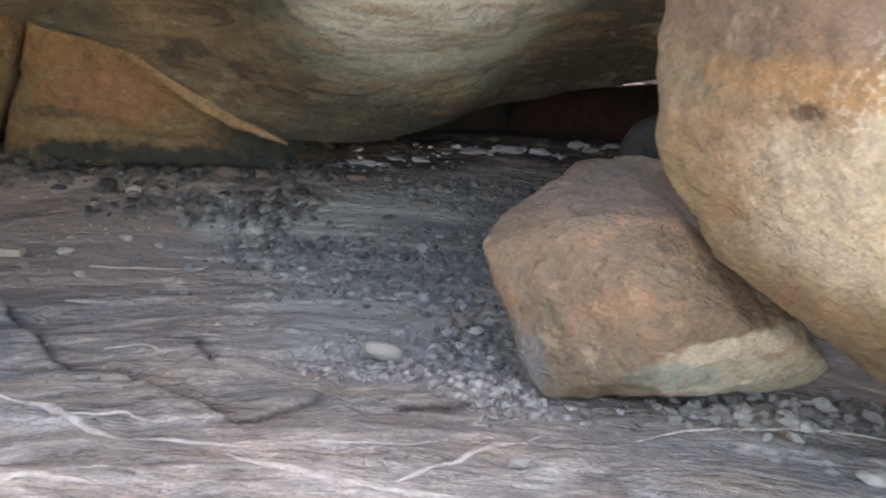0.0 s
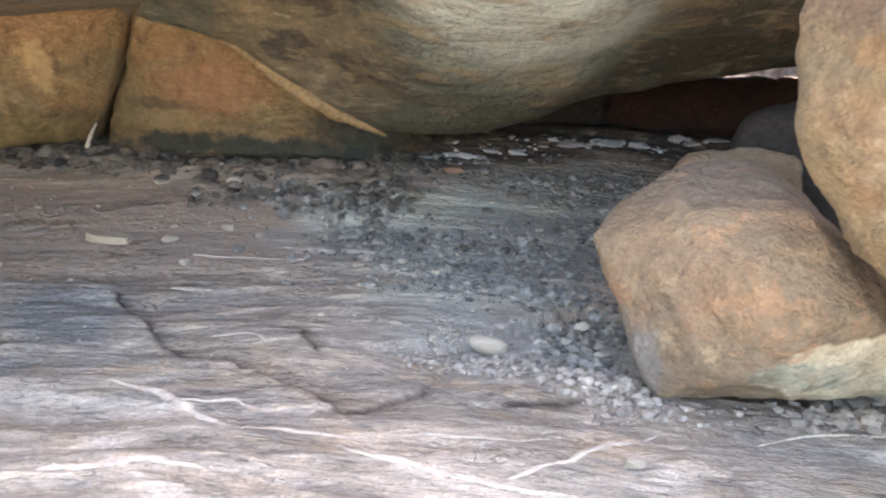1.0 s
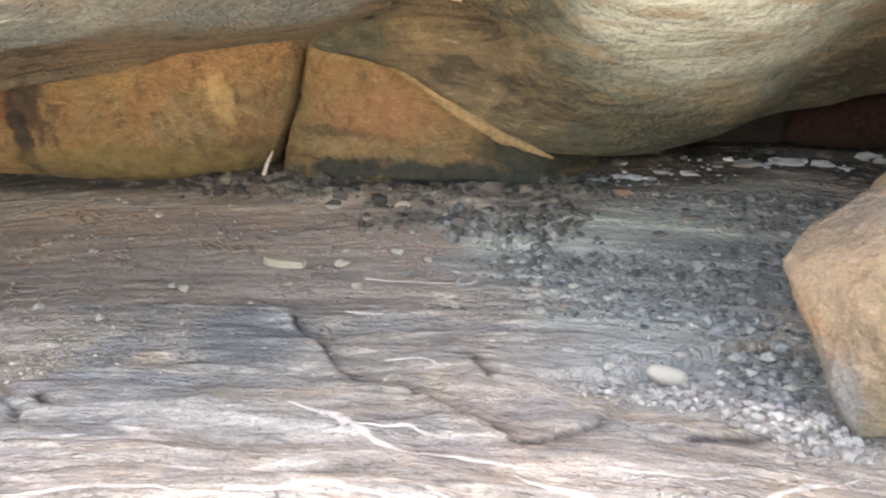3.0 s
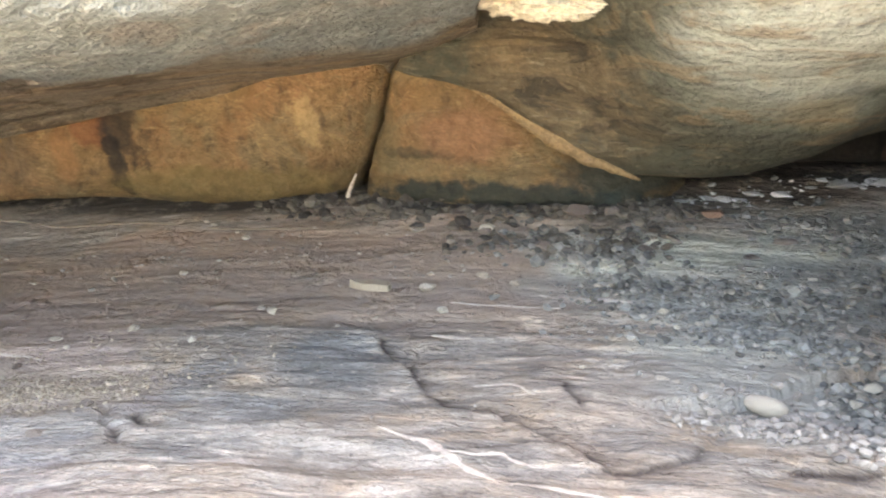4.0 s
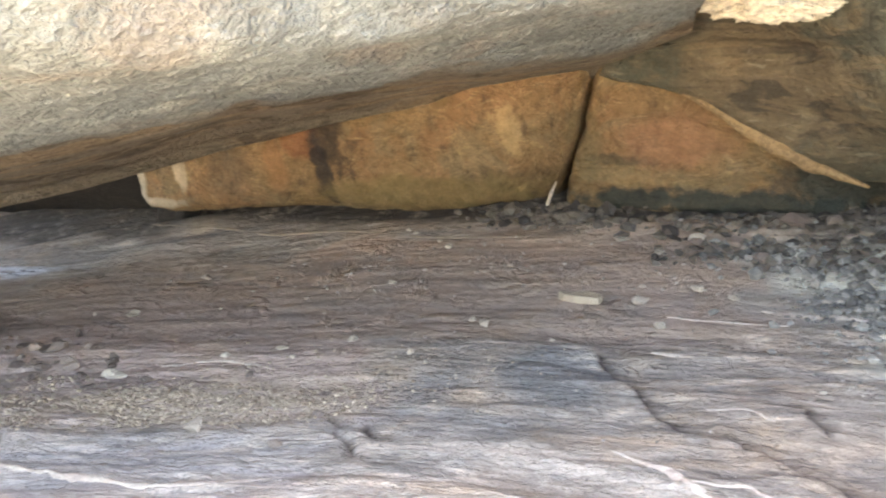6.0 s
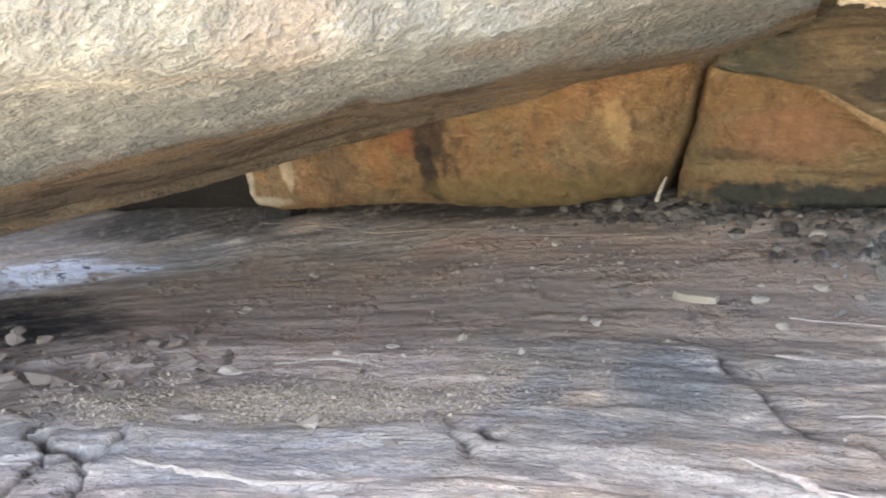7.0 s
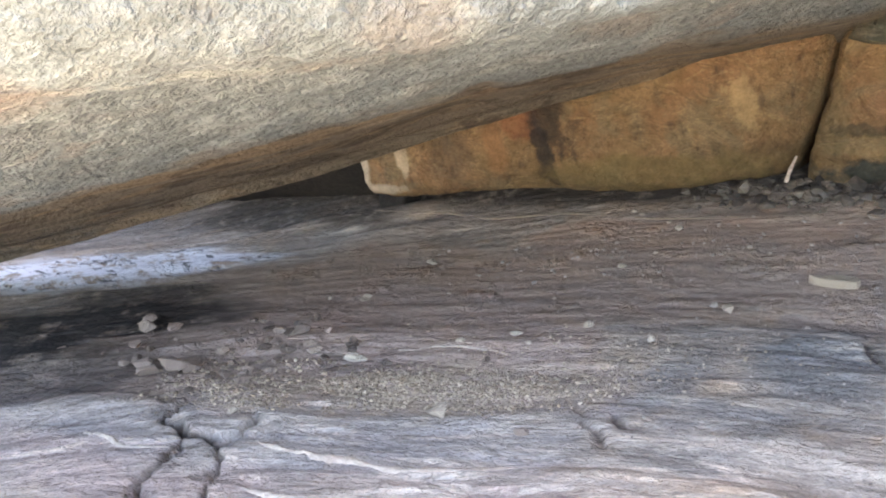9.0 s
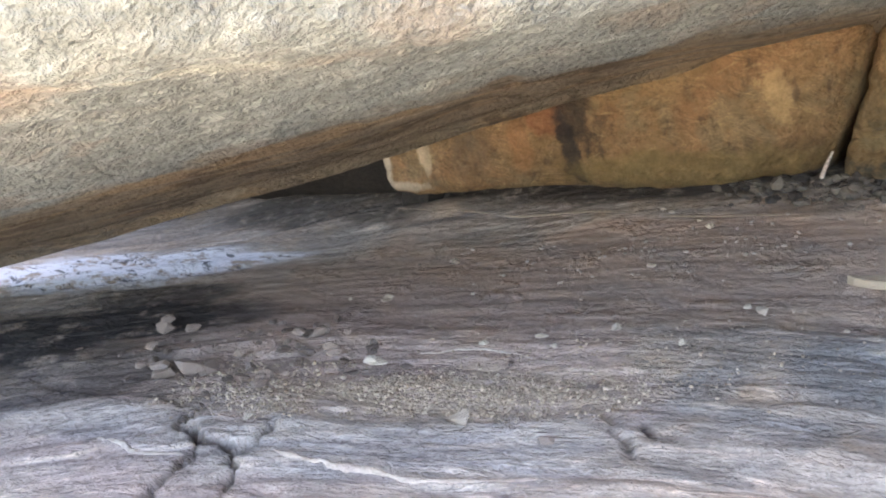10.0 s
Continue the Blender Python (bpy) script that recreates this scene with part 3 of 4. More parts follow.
def seam_mask(x, y):
    """Dirt and painted contact shade along the broken edges, on their low sides, and in the cracks."""
    p = np.stack([x, y, np.zeros_like(x)], axis=1)
    wob = 0.03 * fbm(p, 0.3, 2, 5)
    jag = 0.008 * fbm(p, 0.07, 3, 15, 0.7)
    patchy = 0.97 + 0.25 * fbm(p, 0.12, 3, 19)
    d, s = seg_distance(x + 0.4 * wob + 0.6 * jag, y + 0.4 * wob + 0.6 * jag, LEDGE)
    mid = 1 - smooth(np.hypot((x + 1.08) / 0.95, (y - 2.88) / 0.75), 0.6, 1.05)
    out = mid * np.where(s > 0, 0.5 * np.exp(-d / 0.09) + 0.7 * np.exp(-d / 0.02), np.exp(-d / 0.008))
    for line, rise, reach in STEPS:
        d, s = seg_distance(x + 0.5 * wob + jag, y + 0.5 * wob + jag, line)
        low = s * np.sign(rise) > 0
        out = np.maximum(out, np.where(low, 0.35 * np.exp(-d / 0.05) + 0.7 * np.exp(-d / 0.014), np.exp(-d / 0.007)))
    for line in FISSURES:
        d, s = seg_distance(x + wob * 0.6 + 2.4 * jag, y - wob * 0.6 + 2.4 * jag, line)
        out = np.maximum(out, 0.9 * np.exp(-(d / 0.014) ** 2) + 0.25 * np.exp(-d / 0.05))
    for line in PITS:
        d, s = seg_distance(x + 0.8 * jag, y + 0.8 * jag, line)
        out = np.maximum(out, 0.9 * np.exp(-(d / 0.014) ** 2))
    return np.clip(out * patchy, 0, 1)


def build_floor():
    xs, ys = axis_steps(-6.2, 1.8, 0.011, 900), axis_steps(1.3, 5.4, 0.0095, 900)
    gx, gy = [a.ravel() for a in np.meshgrid(xs, ys)]
    z = floor_height(gx, gy)
    nx, ny = len(xs), len(ys)
    i = np.arange(nx * ny).reshape(ny, nx)
    faces = np.stack([i[:-1, :-1], i[:-1, 1:], i[1:, 1:], i[1:, :-1]], axis=-1).reshape(-1, 4)
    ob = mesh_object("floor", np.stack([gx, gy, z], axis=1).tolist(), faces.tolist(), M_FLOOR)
    tagged(ob, "purple-grey laminated sandstone floor with pale veins and ledges", "floor", kind="structure")
    p = np.stack([gx, gy, np.zeros_like(gx)], axis=1)
    w = 0.32 * fbm(p, 0.5, 4, 41)
    masks = {
        "dust": np.maximum(soft_blob(gx, gy, 0.05, 4.1, 0.95, 0.75, 25, w), 0.8 * soft_blob(gx, gy, 0.0, 3.1, 0.5, 0.3, 10, w)),
        "seam": seam_mask(gx, gy),
        "plum": np.maximum(soft_blob(gx, gy, -3.3, 2.4, 1.4, 0.8, 25, w), soft_blob(gx, gy, -2.9, 1.6, 1.1, 0.4, 20, w)),
        "silt": np.maximum(soft_blob(gx, gy, -0.34, 4.36, 0.66, 0.24, 12, w), 0.6 * soft_blob(gx, gy, -0.1, 3.45, 0.6, 0.2, 10, w)),
        # Foot dirt; the blobs by the hole and past the crest paint shade.
        "dirt_shade": np.maximum(np.maximum(1 - smooth(seg_distance(gx, gy, FOOT)[0] + 0.1 * w, 0.06, 0.24), 0.8 * soft_blob(gx, gy, -5.2, 3.98, 1.0, 0.36, 10, w)), smooth(gy + 0.3 * w - 0.12 * gx, 4.82, 5.05) * (np.abs(gx) < 3)),
        "sand": soft_blob(gx, gy, -2.62, 2.28, 0.75, 0.24, 33, w),
        # Near-black patches at the left end of the floor.
        "near_black": np.maximum(np.maximum(0.7 * soft_blob(gx, gy, -4.1, 1.85, 0.85, 0.5, 20, w), soft_blob(gx, gy, -4.5, 2.2, 0.95, 0.36, 28, w)), np.maximum(soft_blob(gx, gy, -4.6, 1.8, 0.8, 0.45, 20, w), 0.8 * soft_blob(gx, gy, -4.7, 2.55, 0.6, 0.22, 28, w))),
        # Where the painted daylight lies under the lip.
        "daylight": np.maximum(soft_blob(gx, gy, -5.5, 2.72, 0.95, 0.42, 28, w), 0.85 * soft_blob(gx, gy, -4.8, 3.18, 0.6, 0.13, 32, w)),
        "blue": np.maximum(np.maximum(soft_blob(gx, gy, -1.52, 3.02, 0.34, 0.30, -35, 0.7 * w), 0.75 * soft_blob(gx, gy, -1.9, 2.75, 0.16, 0.42, -15, w)), 0.6 * soft_blob(gx, gy, -1.65, 2.45, 0.16, 0.3, -10, w)),
        "dusty": np.maximum(np.maximum(soft_blob(gx, gy, -3.2, 3.25, 1.9, 0.72, 14, w), soft_blob(gx, gy, -1.9, 3.85, 1.3, 0.6, 5, w)), 0.8 * soft_blob(gx, gy, -3.6, 2.3, 1.0, 0.5, 20, w)),
        "rust": np.maximum(soft_blob(gx, gy, -2.5, 4.1, 0.9, 0.16, 12, w), 0.8 * soft_blob(gx, gy, -3.2, 3.5, 0.6, 0.2, 20, w)),
        "slab": np.maximum(soft_blob(gx, gy, -2.55, 1.9, 0.75, 0.26, 30, w), 0.8 * soft_blob(gx, gy, -3.3, 1.62, 0.6, 0.16, 15, w)),
        "brown": np.maximum(soft_blob(gx, gy, -3.1, 3.35, 1.5, 0.75, 12, w), 0.8 * soft_blob(gx, gy, -1.6, 4.1, 1.2, 0.5, 0, w)),
        # Reflector ground behind the view, added for bounce light.
        "bounce": smooth(-gy, -1.15, -0.7) * (1 - smooth(np.hypot(gx, gy), 25, 60)),
        # Pale rock, whitened further for the stronger light on the near floor.
        "pale": np.maximum(soft_blob(gx, gy, -0.6, 2.0, 3.0, 0.55, 5, w), soft_blob(gx, gy, 0.9, 2.3, 1.1, 0.42, 0, w)),
    }
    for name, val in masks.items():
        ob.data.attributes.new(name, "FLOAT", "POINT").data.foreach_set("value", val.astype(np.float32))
    ob.data.attributes.new("bed", "FLOAT_VECTOR", "POINT").data.foreach_set("vector", bedding(gx, gy).astype(np.float32).ravel())
    return ob


FLOOR = build_floor()


def vein(line, width, seed):
    """A pale vein that stands 3 mm proud of the floor along a line of the plan."""
    c = catmull([(x, y, 0) for x, y in line], [24] * (len(line) - 1))
    n = len(c)
    t = np.gradient(c, axis=0)
    t /= np.linalg.norm(t, axis=1, keepdims=True)
    side = np.stack([-t[:, 1], t[:, 0], np.zeros(n)], axis=1)
    taper = np.minimum(1, np.minimum(np.arange(n), np.arange(n)[::-1]) / (0.2 * n)) ** 0.6
    c = c + side * 0.012 * fbm(c, 0.12, 3, seed)[:, None]
    half = width * 0.5 * taper * (0.85 + 0.4 * fbm(c, 0.12, 2, seed + 5) + 0.4 * fbm(c, 0.025, 3, seed + 6))
    rows = []
    for k, lift in ((-1.0, -0.004), (-0.7, 0.003), (0.0, 0.005), (0.7, 0.003), (1.0, -0.004)):
        q = c + side * (k * np.maximum(half, 0.0015))[:, None]
        q[:, 2] = floor_height(q[:, 0], q[:, 1]) + lift
        rows.append(q)
    v = np.concatenate(rows)
    faces = [(r * n + j, r * n + j + 1, (r + 1) * n + j + 1, (r + 1) * n + j) for r in range(4) for j in range(n - 1)]
    return mesh_object("vein", v.tolist(), faces, M_VEIN, FLOOR, "pale quartz vein in the rock floor")


VEINS = [([(-1.16, 2.54), (-0.99, 2.49), (-0.83, 2.41), (-0.7, 2.36), (-0.42, 2.35)], 0.034),
         ([(-0.46, 2.30), (-0.27, 2.24), (-0.14, 2.21), (0.0, 2.19), (0.15, 2.16)], 0.036),
         ([(-0.01, 2.22), (0.17, 2.37), (0.40, 2.55)], 0.028),
         ([(-1.62, 1.86), (-1.5, 1.91), (-1.34, 1.98), (-1.2, 1.98)], 0.03),
         ([(-1.1, 2.0), (-1.03, 2.03), (-0.88, 2.11), (-0.69, 2.09)], 0.026),
         ([(-0.94, 2.46), (-0.80, 2.50), (-0.66, 2.47)], 0.012),
         ([(-0.25, 2.42), (-0.05, 2.42), (0.1, 2.46)], 0.012),
         ([(-2.72, 1.73), (-2.52, 1.77), (-2.25, 1.86), (-1.98, 2.05)], 0.042),
         ([(-2.58, 1.55), (-2.42, 1.58), (-2.25, 1.66)], 0.042),
         ([(-3.35, 1.5), (-3.15, 1.53), (-3.0, 1.6)], 0.02),
         ([(-0.98, 2.9), (-0.86, 2.94), (-0.78, 2.88)], 0.008),
         ([(-2.9, 2.55), (-2.65, 2.68), (-2.5, 2.68)], 0.008),
         ([(-0.97, 3.80), (-0.8, 3.79), (-0.59, 3.81)], 0.05),
         ([(-1.3, 3.64), (-1.05, 3.66), (-0.85, 3.66)], 0.012),
         ([(-1.27, 3.32), (-1.2, 3.33), (-1.12, 3.32)], 0.03)]
for k, (line, width) in enumerate(VEINS):
    vein(line, width, 60 + k)


# ---- the large rocks ----
def shift(rail, dx, dy, dz):
    return [(x + dx, y + dy, z + dz) for x, y, z in rail]


def build_overhang():
    lip = [(-6.25, 1.43, 0.08), (-5.45, 2.15, 0.26), (-4.78, 2.75, 0.40), (-4.13, 3.35, 0.55), (-3.33, 3.75, 0.755), (-2.66, 4.15, 0.88), (-1.89, 4.55, 0.98), (-1.42, 4.40, 1.12)]
    turn = [(-4.24, 1.07, 0.58), (-3.69, 1.51, 0.70), (-3.24, 1.87, 0.80), (-2.81, 2.22, 0.90), (-2.47, 2.66, 0.96), (-2.14, 3.15, 1.01), (-1.64, 3.90, 1.09), (-1.27, 3.88, 1.20)]
    face = [(-2.67, 0.72, 1.06), (-2.51, 1.08, 1.08), (-2.37, 1.38, 1.10), (-2.22, 1.72, 1.11), (-2.08, 2.15, 1.12), (-1.88, 2.66, 1.13), (-1.45, 3.38, 1.19), (-1.12, 3.56, 1.27)]
    brow = [(-1.99, 0.59, 1.27), (-1.97, 0.89, 1.25), (-1.95, 1.14, 1.24), (-1.90, 1.44, 1.23), (-1.81, 1.82, 1.22), (-1.67, 2.25, 1.23), (-1.24, 2.84, 1.30), (-0.97, 3.24, 1.35)]
    top = shift(brow, 0.2, -0.3, 0.8)
    crown = shift(face, -0.3, 0.4, 1.9)
    back = [(x * 0.85 - 0.5, y + 0.5, z * 0.5 + 2.6) for x, y, z in lip]
    under = shift(lip, -0.12, 0.3, 0.12)
    v, f, n = loft([lip, turn, face, brow, top, crown, back, under], 64, [60, 64, 56, 16, 8, 8, 8, 8])
    big = fbm(v, 0.8, 3, 71)
    rough = 0.9 * fbm(v, 0.2, 3, 75, 0.6) + fbm(v, 0.07, 3, 78, 0.65)
    ring = 60 + 64 + 56 + 16 + 8 + 8 + 8 + 8
    j = np.arange(len(v)) % ring
    band = np.where(j < 100, 1 - smooth(j + 12 * big, 34, 50), smooth(j.astype(float), ring - 16, ring - 8))
    keep = 1 - 0.75 * band
    edge = np.where(j < 100, 1 - smooth(j + 12 * big + 5 * fbm(v, 0.25, 3, 79), 39, 43), 0.0) * smooth(j.astype(float), 2, 14) * (1 - smooth(np.arange(len(v)) // ring, 300, 380))
    v = v + n * (0.03 * big * (0.3 + 0.7 * keep) + 0.007 * rough * keep - 0.028 * edge)[:, None]
    ob = mesh_object("rock_overhang", v.tolist(), f, M_OVER)
    grain = np.stack([np.arange(len(v)) // ring / 64.0, j / 60.0 * 0.9, np.zeros(len(v))], axis=1)
    ob.data.attributes.new("grain", "FLOAT_VECTOR", "POINT").data.foreach_set("vector", grain.astype(np.float32).ravel())
    ob.data.attributes.new("lip", "FLOAT", "POINT").data.foreach_set("value", band.astype(np.float32))
    return tagged(ob, "huge pale grey weathered rock overhang leaning over the floor", "rock")


def build_dome():
    edge = [(-1.90, 4.62, 0.96), (-1.30, 4.50, 0.79), (-0.95, 4.48, 0.58), (-0.66, 4.54, 0.46), (-0.15, 4.60, 0.52), (0.39, 4.60, 0.725), (1.07, 4.60, 0.855), (2.4, 4.4, 1.14)]
    low = [(-1.75, 4.52, 1.00), (-1.20, 4.36, 0.90), (-0.85, 4.30, 0.78), (-0.50, 4.25, 0.68), (0.0, 4.15, 0.75), (0.45, 4.20, 0.88), (1.05, 4.20, 1.08), (2.4, 4.0, 1.25)]
    mid = [(-1.60, 4.40, 1.06), (-1.04, 4.26, 1.05), (-0.75, 4.05, 1.02), (-0.42, 3.75, 0.95), (0.0, 3.65, 1.00), (0.50, 3.80, 1.08), (1.0, 3.80, 1.22), (2.4, 3.6, 1.35)]
    high = [(-1.45, 4.30, 1.12), (-0.95, 4.05, 1.15), (-0.75, 3.80, 1.22), (-0.40, 3.30, 1.20), (0.05, 3.20, 1.20), (0.55, 3.40, 1.28), (1.05, 3.40, 1.42), (2.4, 3.2, 1.55)]
    brow = shift(high, 0.05, -0.4, 0.5)
    top = shift(high, 0.0, 0.1, 2.7)
    back = shift(edge, 0.0, 1.4, 2.6)
    heel = shift(edge, 0.0, 1.35, 0.08)
    under = shift(edge, 0.0, 0.5, 0.05)
    v, f, n = loft([edge, low, mid, high, brow, top, back, heel, under], 30, [26, 26, 26, 14, 8, 8, 8, 6, 8])
    v = v + n * (0.03 * fbm(v, 0.6, 3, 81) + 0.007 * fbm(v, (0.5, 0.5, 0.08), 4, 85))[:, None]
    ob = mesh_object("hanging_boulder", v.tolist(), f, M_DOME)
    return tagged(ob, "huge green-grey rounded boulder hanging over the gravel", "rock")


def sweep(name, line, radii, mat, parent=None, label="", flat=0.6, seed=1, sides=12):
    """A solid bar of varying thickness along a line."""
    c = catmull(line, [10] * (len(line) - 1))
    rad = catmull([(r, 0, 0) for r in radii], [10] * (len(line) - 1))[:, 0]
    t = np.gradient(c, axis=0)
    t /= np.linalg.norm(t, axis=1, keepdims=True)
    a = np.cross(t, (0.0, 1.0, 0.1))
    a /= np.linalg.norm(a, axis=1, keepdims=True)
    b = np.cross(t, a)
    ang = np.linspace(0, 2 * np.pi, sides, endpoint=False)
    v = (c[:, None] + rad[:, None, None] * (np.cos(ang)[None, :, None] * a[:, None] + flat * np.sin(ang)[None, :, None] * b[:, None])).reshape(-1, 3)
    mid = np.repeat(c, sides, axis=0)
    v = mid + (v - mid) * (1 + 0.25 * fbm(v, max(radii) * 2.2, 3, seed))[:, None]
    n = len(c)
    f = [(i * sides + j, i * sides + (j + 1) % sides, (i + 1) * sides + (j + 1) % sides, (i + 1) * sides + j) for i in range(n - 1) for j in range(sides)]
    f += [tuple(range(sides))[::-1], tuple((n - 1) * sides + j for j in range(sides))]
    return mesh_object(name, v.tolist(), f, mat, parent, label)


def build_blocks():
    # the long ochre block
    low = [(-4.46, 4.10, 0.30), (-4.36, 4.02, 0.24), (-4.0, 4.09, 0.24), (-3.43, 4.33, 0.25), (-2.91, 4.48, 0.22), (-2.39, 4.65, 0.28), (-2.20, 4.76, 0.31)]
    mid = [(-4.50, 4.12, 0.38), (-4.38, 3.98, 0.36), (-3.9, 4.05, 0.40), (-3.3, 4.24, 0.46), (-2.78, 4.36, 0.50), (-2.2, 4.50, 0.60), (-2.05, 4.66, 0.66)]
    top = [(-4.48, 4.20, 0.52), (-4.36, 4.08, 0.56), (-3.8, 4.15, 0.66), (-3.15, 4.30, 0.82), (-2.6, 4.42, 0.98), (-2.0, 4.58, 1.1), (-1.92, 4.70, 1.1)]
    v, f, n = loft([low, mid, top, shift(top, 0, 0.9, 0.1), shift(low, 0, 0.9, 0), shift(low, 0, 0.28, -0.01)], 26, [22, 22, 6, 4, 6, 8])
    v = v + n * (0.025 * fbm(v, 0.4, 3, 91) + 0.008 * fbm(v, 0.09, 4, 95))[:, None]
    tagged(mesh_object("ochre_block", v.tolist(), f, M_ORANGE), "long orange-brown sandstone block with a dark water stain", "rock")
    # the ochre block beyond the crack
    low = [(-2.13, 4.82, 0.34), (-2.08, 4.76, 0.35), (-1.70, 4.74, 0.36), (-1.25, 4.74, 0.38), (-0.85, 4.78, 0.38), (-0.5, 5.1, 0.28)]
    mid = [(-2.06, 4.78, 0.60), (-1.99, 4.70, 0.60), (-1.65, 4.66, 0.62), (-1.2, 4.64, 0.64), (-0.85, 4.74, 0.55), (-0.5, 5.1, 0.34)]
    top = [(-1.92, 4.74, 1.05), (-1.84, 4.68, 1.05), (-1.6, 4.64, 1.05), (-1.2, 4.66, 1.0), (-0.85, 4.8, 0.8), (-0.5, 5.1, 0.40)]
    foot = [(x, y + 0.10, z - 0.15) for x, y, z in low]
    v, f, n = loft([foot, low, mid, top, shift(top, 0, 0.9, 0), shift(foot, 0, 0.9, 0)], 26, [10, 20, 20, 6, 4, 6])
    v = v + n * (0.02 * fbm(v, 0.35, 3, 101) + 0.008 * fbm(v, (0.2, 0.2, 0.06), 4, 105))[:, None]
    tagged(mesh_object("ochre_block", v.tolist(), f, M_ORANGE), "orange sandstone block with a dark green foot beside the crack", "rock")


def rock_thing(name, points, mat, label, level=6, round_=11.0, lumps=0.03, size=0.35, fine=0.006, seed=1):
    v, f, d = boulder_mesh(points, level, round_)
    v = v + d * (lumps * fbm(v, size, 3, seed) + fine * fbm(v, size * 0.2, 4, seed + 7, 0.6))[:, None]
    return tagged(mesh_object(name, v.tolist(), f, mat), label, "rock")


OVERHANG = build_overhang()
DOME = build_dome()
sweep("ridge", [(-1.72, 4.54, 0.95), (-1.39, 4.47, 0.83), (-1.07, 4.43, 0.64), (-0.86, 4.45, 0.54), (-0.66, 4.52, 0.45)], [0.007, 0.020, 0.034, 0.030, 0.006], M_RIDGE, DOME, "tan ridge along the boulder's edge", 0.6, 3)
build_blocks()
rock_thing("boulder", [(0.20, 2.95, 0.42), (0.28, 3.15, 0.52), (0.45, 3.15, 0.64), (0.66, 3.25, 0.68), (0.85, 3.1, 0.62), (0.44, 2.78, 0.60), (0.76, 2.70, 0.62), (1.0, 2.75, 0.46),
                       (1.30, 2.75, 0.16), (0.88, 2.50, 0.40), (0.57, 2.52, 0.45), (0.66, 2.50, 0.22), (0.40, 2.72, 0.0), (0.33, 2.78, 0.14), (0.85, 2.68, 0.06), (1.25, 2.8, 0.06), (0.5, 3.2, -0.05), (1.2, 3.2, -0.05)],
           M_BROWN, "brown angular sandstone boulder with a pale fractured foot", 6, 44, 0.02, 0.3, 0.007, 5)
rock_thing("boulder", [(0.45, 2.25, 1.12), (0.46, 2.2, 1.32), (0.53, 2.22, 0.86), (0.62, 2.25, 0.74), (0.87, 2.3, 0.60), (1.06, 2.36, 0.43), (1.34, 2.44, 0.20), (0.72, 1.85, 1.0), (0.66, 1.8, 1.3), (0.95, 1.75, 0.85),
                       (1.4, 1.85, 0.52), (1.75, 2.2, 0.0), (2.2, 1.9, 0.0), (2.3, 1.8, 1.0), (0.8, 1.9, 1.7), (1.8, 2.0, 1.9), (1.0, 2.8, 1.7), (2.2, 2.9, 1.6), (2.3, 2.9, 0.0), (1.5, 2.9, 0.15), (0.8, 2.8, 0.95)],
           M_TAN, "large tan speckled boulder leaning on a smaller one", 7, 26, 0.04, 0.4, 0.011, 9)
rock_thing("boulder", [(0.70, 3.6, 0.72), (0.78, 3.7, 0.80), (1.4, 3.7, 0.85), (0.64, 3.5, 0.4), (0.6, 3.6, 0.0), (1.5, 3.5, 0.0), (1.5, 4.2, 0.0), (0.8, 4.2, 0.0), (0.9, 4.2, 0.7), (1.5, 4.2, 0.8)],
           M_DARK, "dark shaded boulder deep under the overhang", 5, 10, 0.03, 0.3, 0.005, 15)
rock_thing("boulder", [(0.46, 3.45, 0.0), (0.46, 3.42, 0.56), (0.56, 3.44, 0.68), (0.98, 3.42, 0.69), (1.05, 3.35, 0.0), (0.55, 3.6, 0.6), (0.98, 3.6, 0.62), (0.55, 3.65, 0.0), (1.05, 3.65, 0.0)],
           M_BROWN, "small brown boulder wedged behind the larger one", 5, 10, 0.02, 0.2, 0.004, 16)
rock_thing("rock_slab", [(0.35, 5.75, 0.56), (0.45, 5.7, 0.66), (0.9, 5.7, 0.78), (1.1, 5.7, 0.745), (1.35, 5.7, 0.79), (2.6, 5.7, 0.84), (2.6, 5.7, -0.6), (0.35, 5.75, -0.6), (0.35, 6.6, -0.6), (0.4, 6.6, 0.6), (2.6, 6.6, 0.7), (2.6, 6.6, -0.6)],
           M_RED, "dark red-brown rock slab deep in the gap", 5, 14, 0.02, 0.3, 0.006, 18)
rock_thing("stone_bank", [(0.3, 6.9, -1.0), (0.3, 7.1, 0.70), (1.3, 7.0, 0.92), (2.4, 7.1, 0.98), (4.0, 7.0, 1.25), (4.0, 6.8, -1.0), (0.3, 8.2, -1.0), (0.3, 8.2, 1.1), (4.0, 8.2, 1.5), (4.0, 8.2, -1.0)],
           M_BANK, "pale broken stone bank beyond the gap", 6, 16, 0.06, 0.25, 0.03, 35)
# Added blocks: they stop sun and sky from lighting the shelter's back.
rock_thing("light_blocker", [(-2.2, 5.5, -0.1), (0.62, 5.62, -0.4), (0.6, 5.65, 0.95), (-2.2, 5.5, 3.0), (-2.2, 7.0, -0.1), (0.6, 7.0, -0.1), (0.5, 7, 2.0), (-2.2, 7, 3.2)],
           M_DARK, "added near-black block keeping light out of the shelter's back", 5, 12, 0.05, 0.5, 0.008, 22)
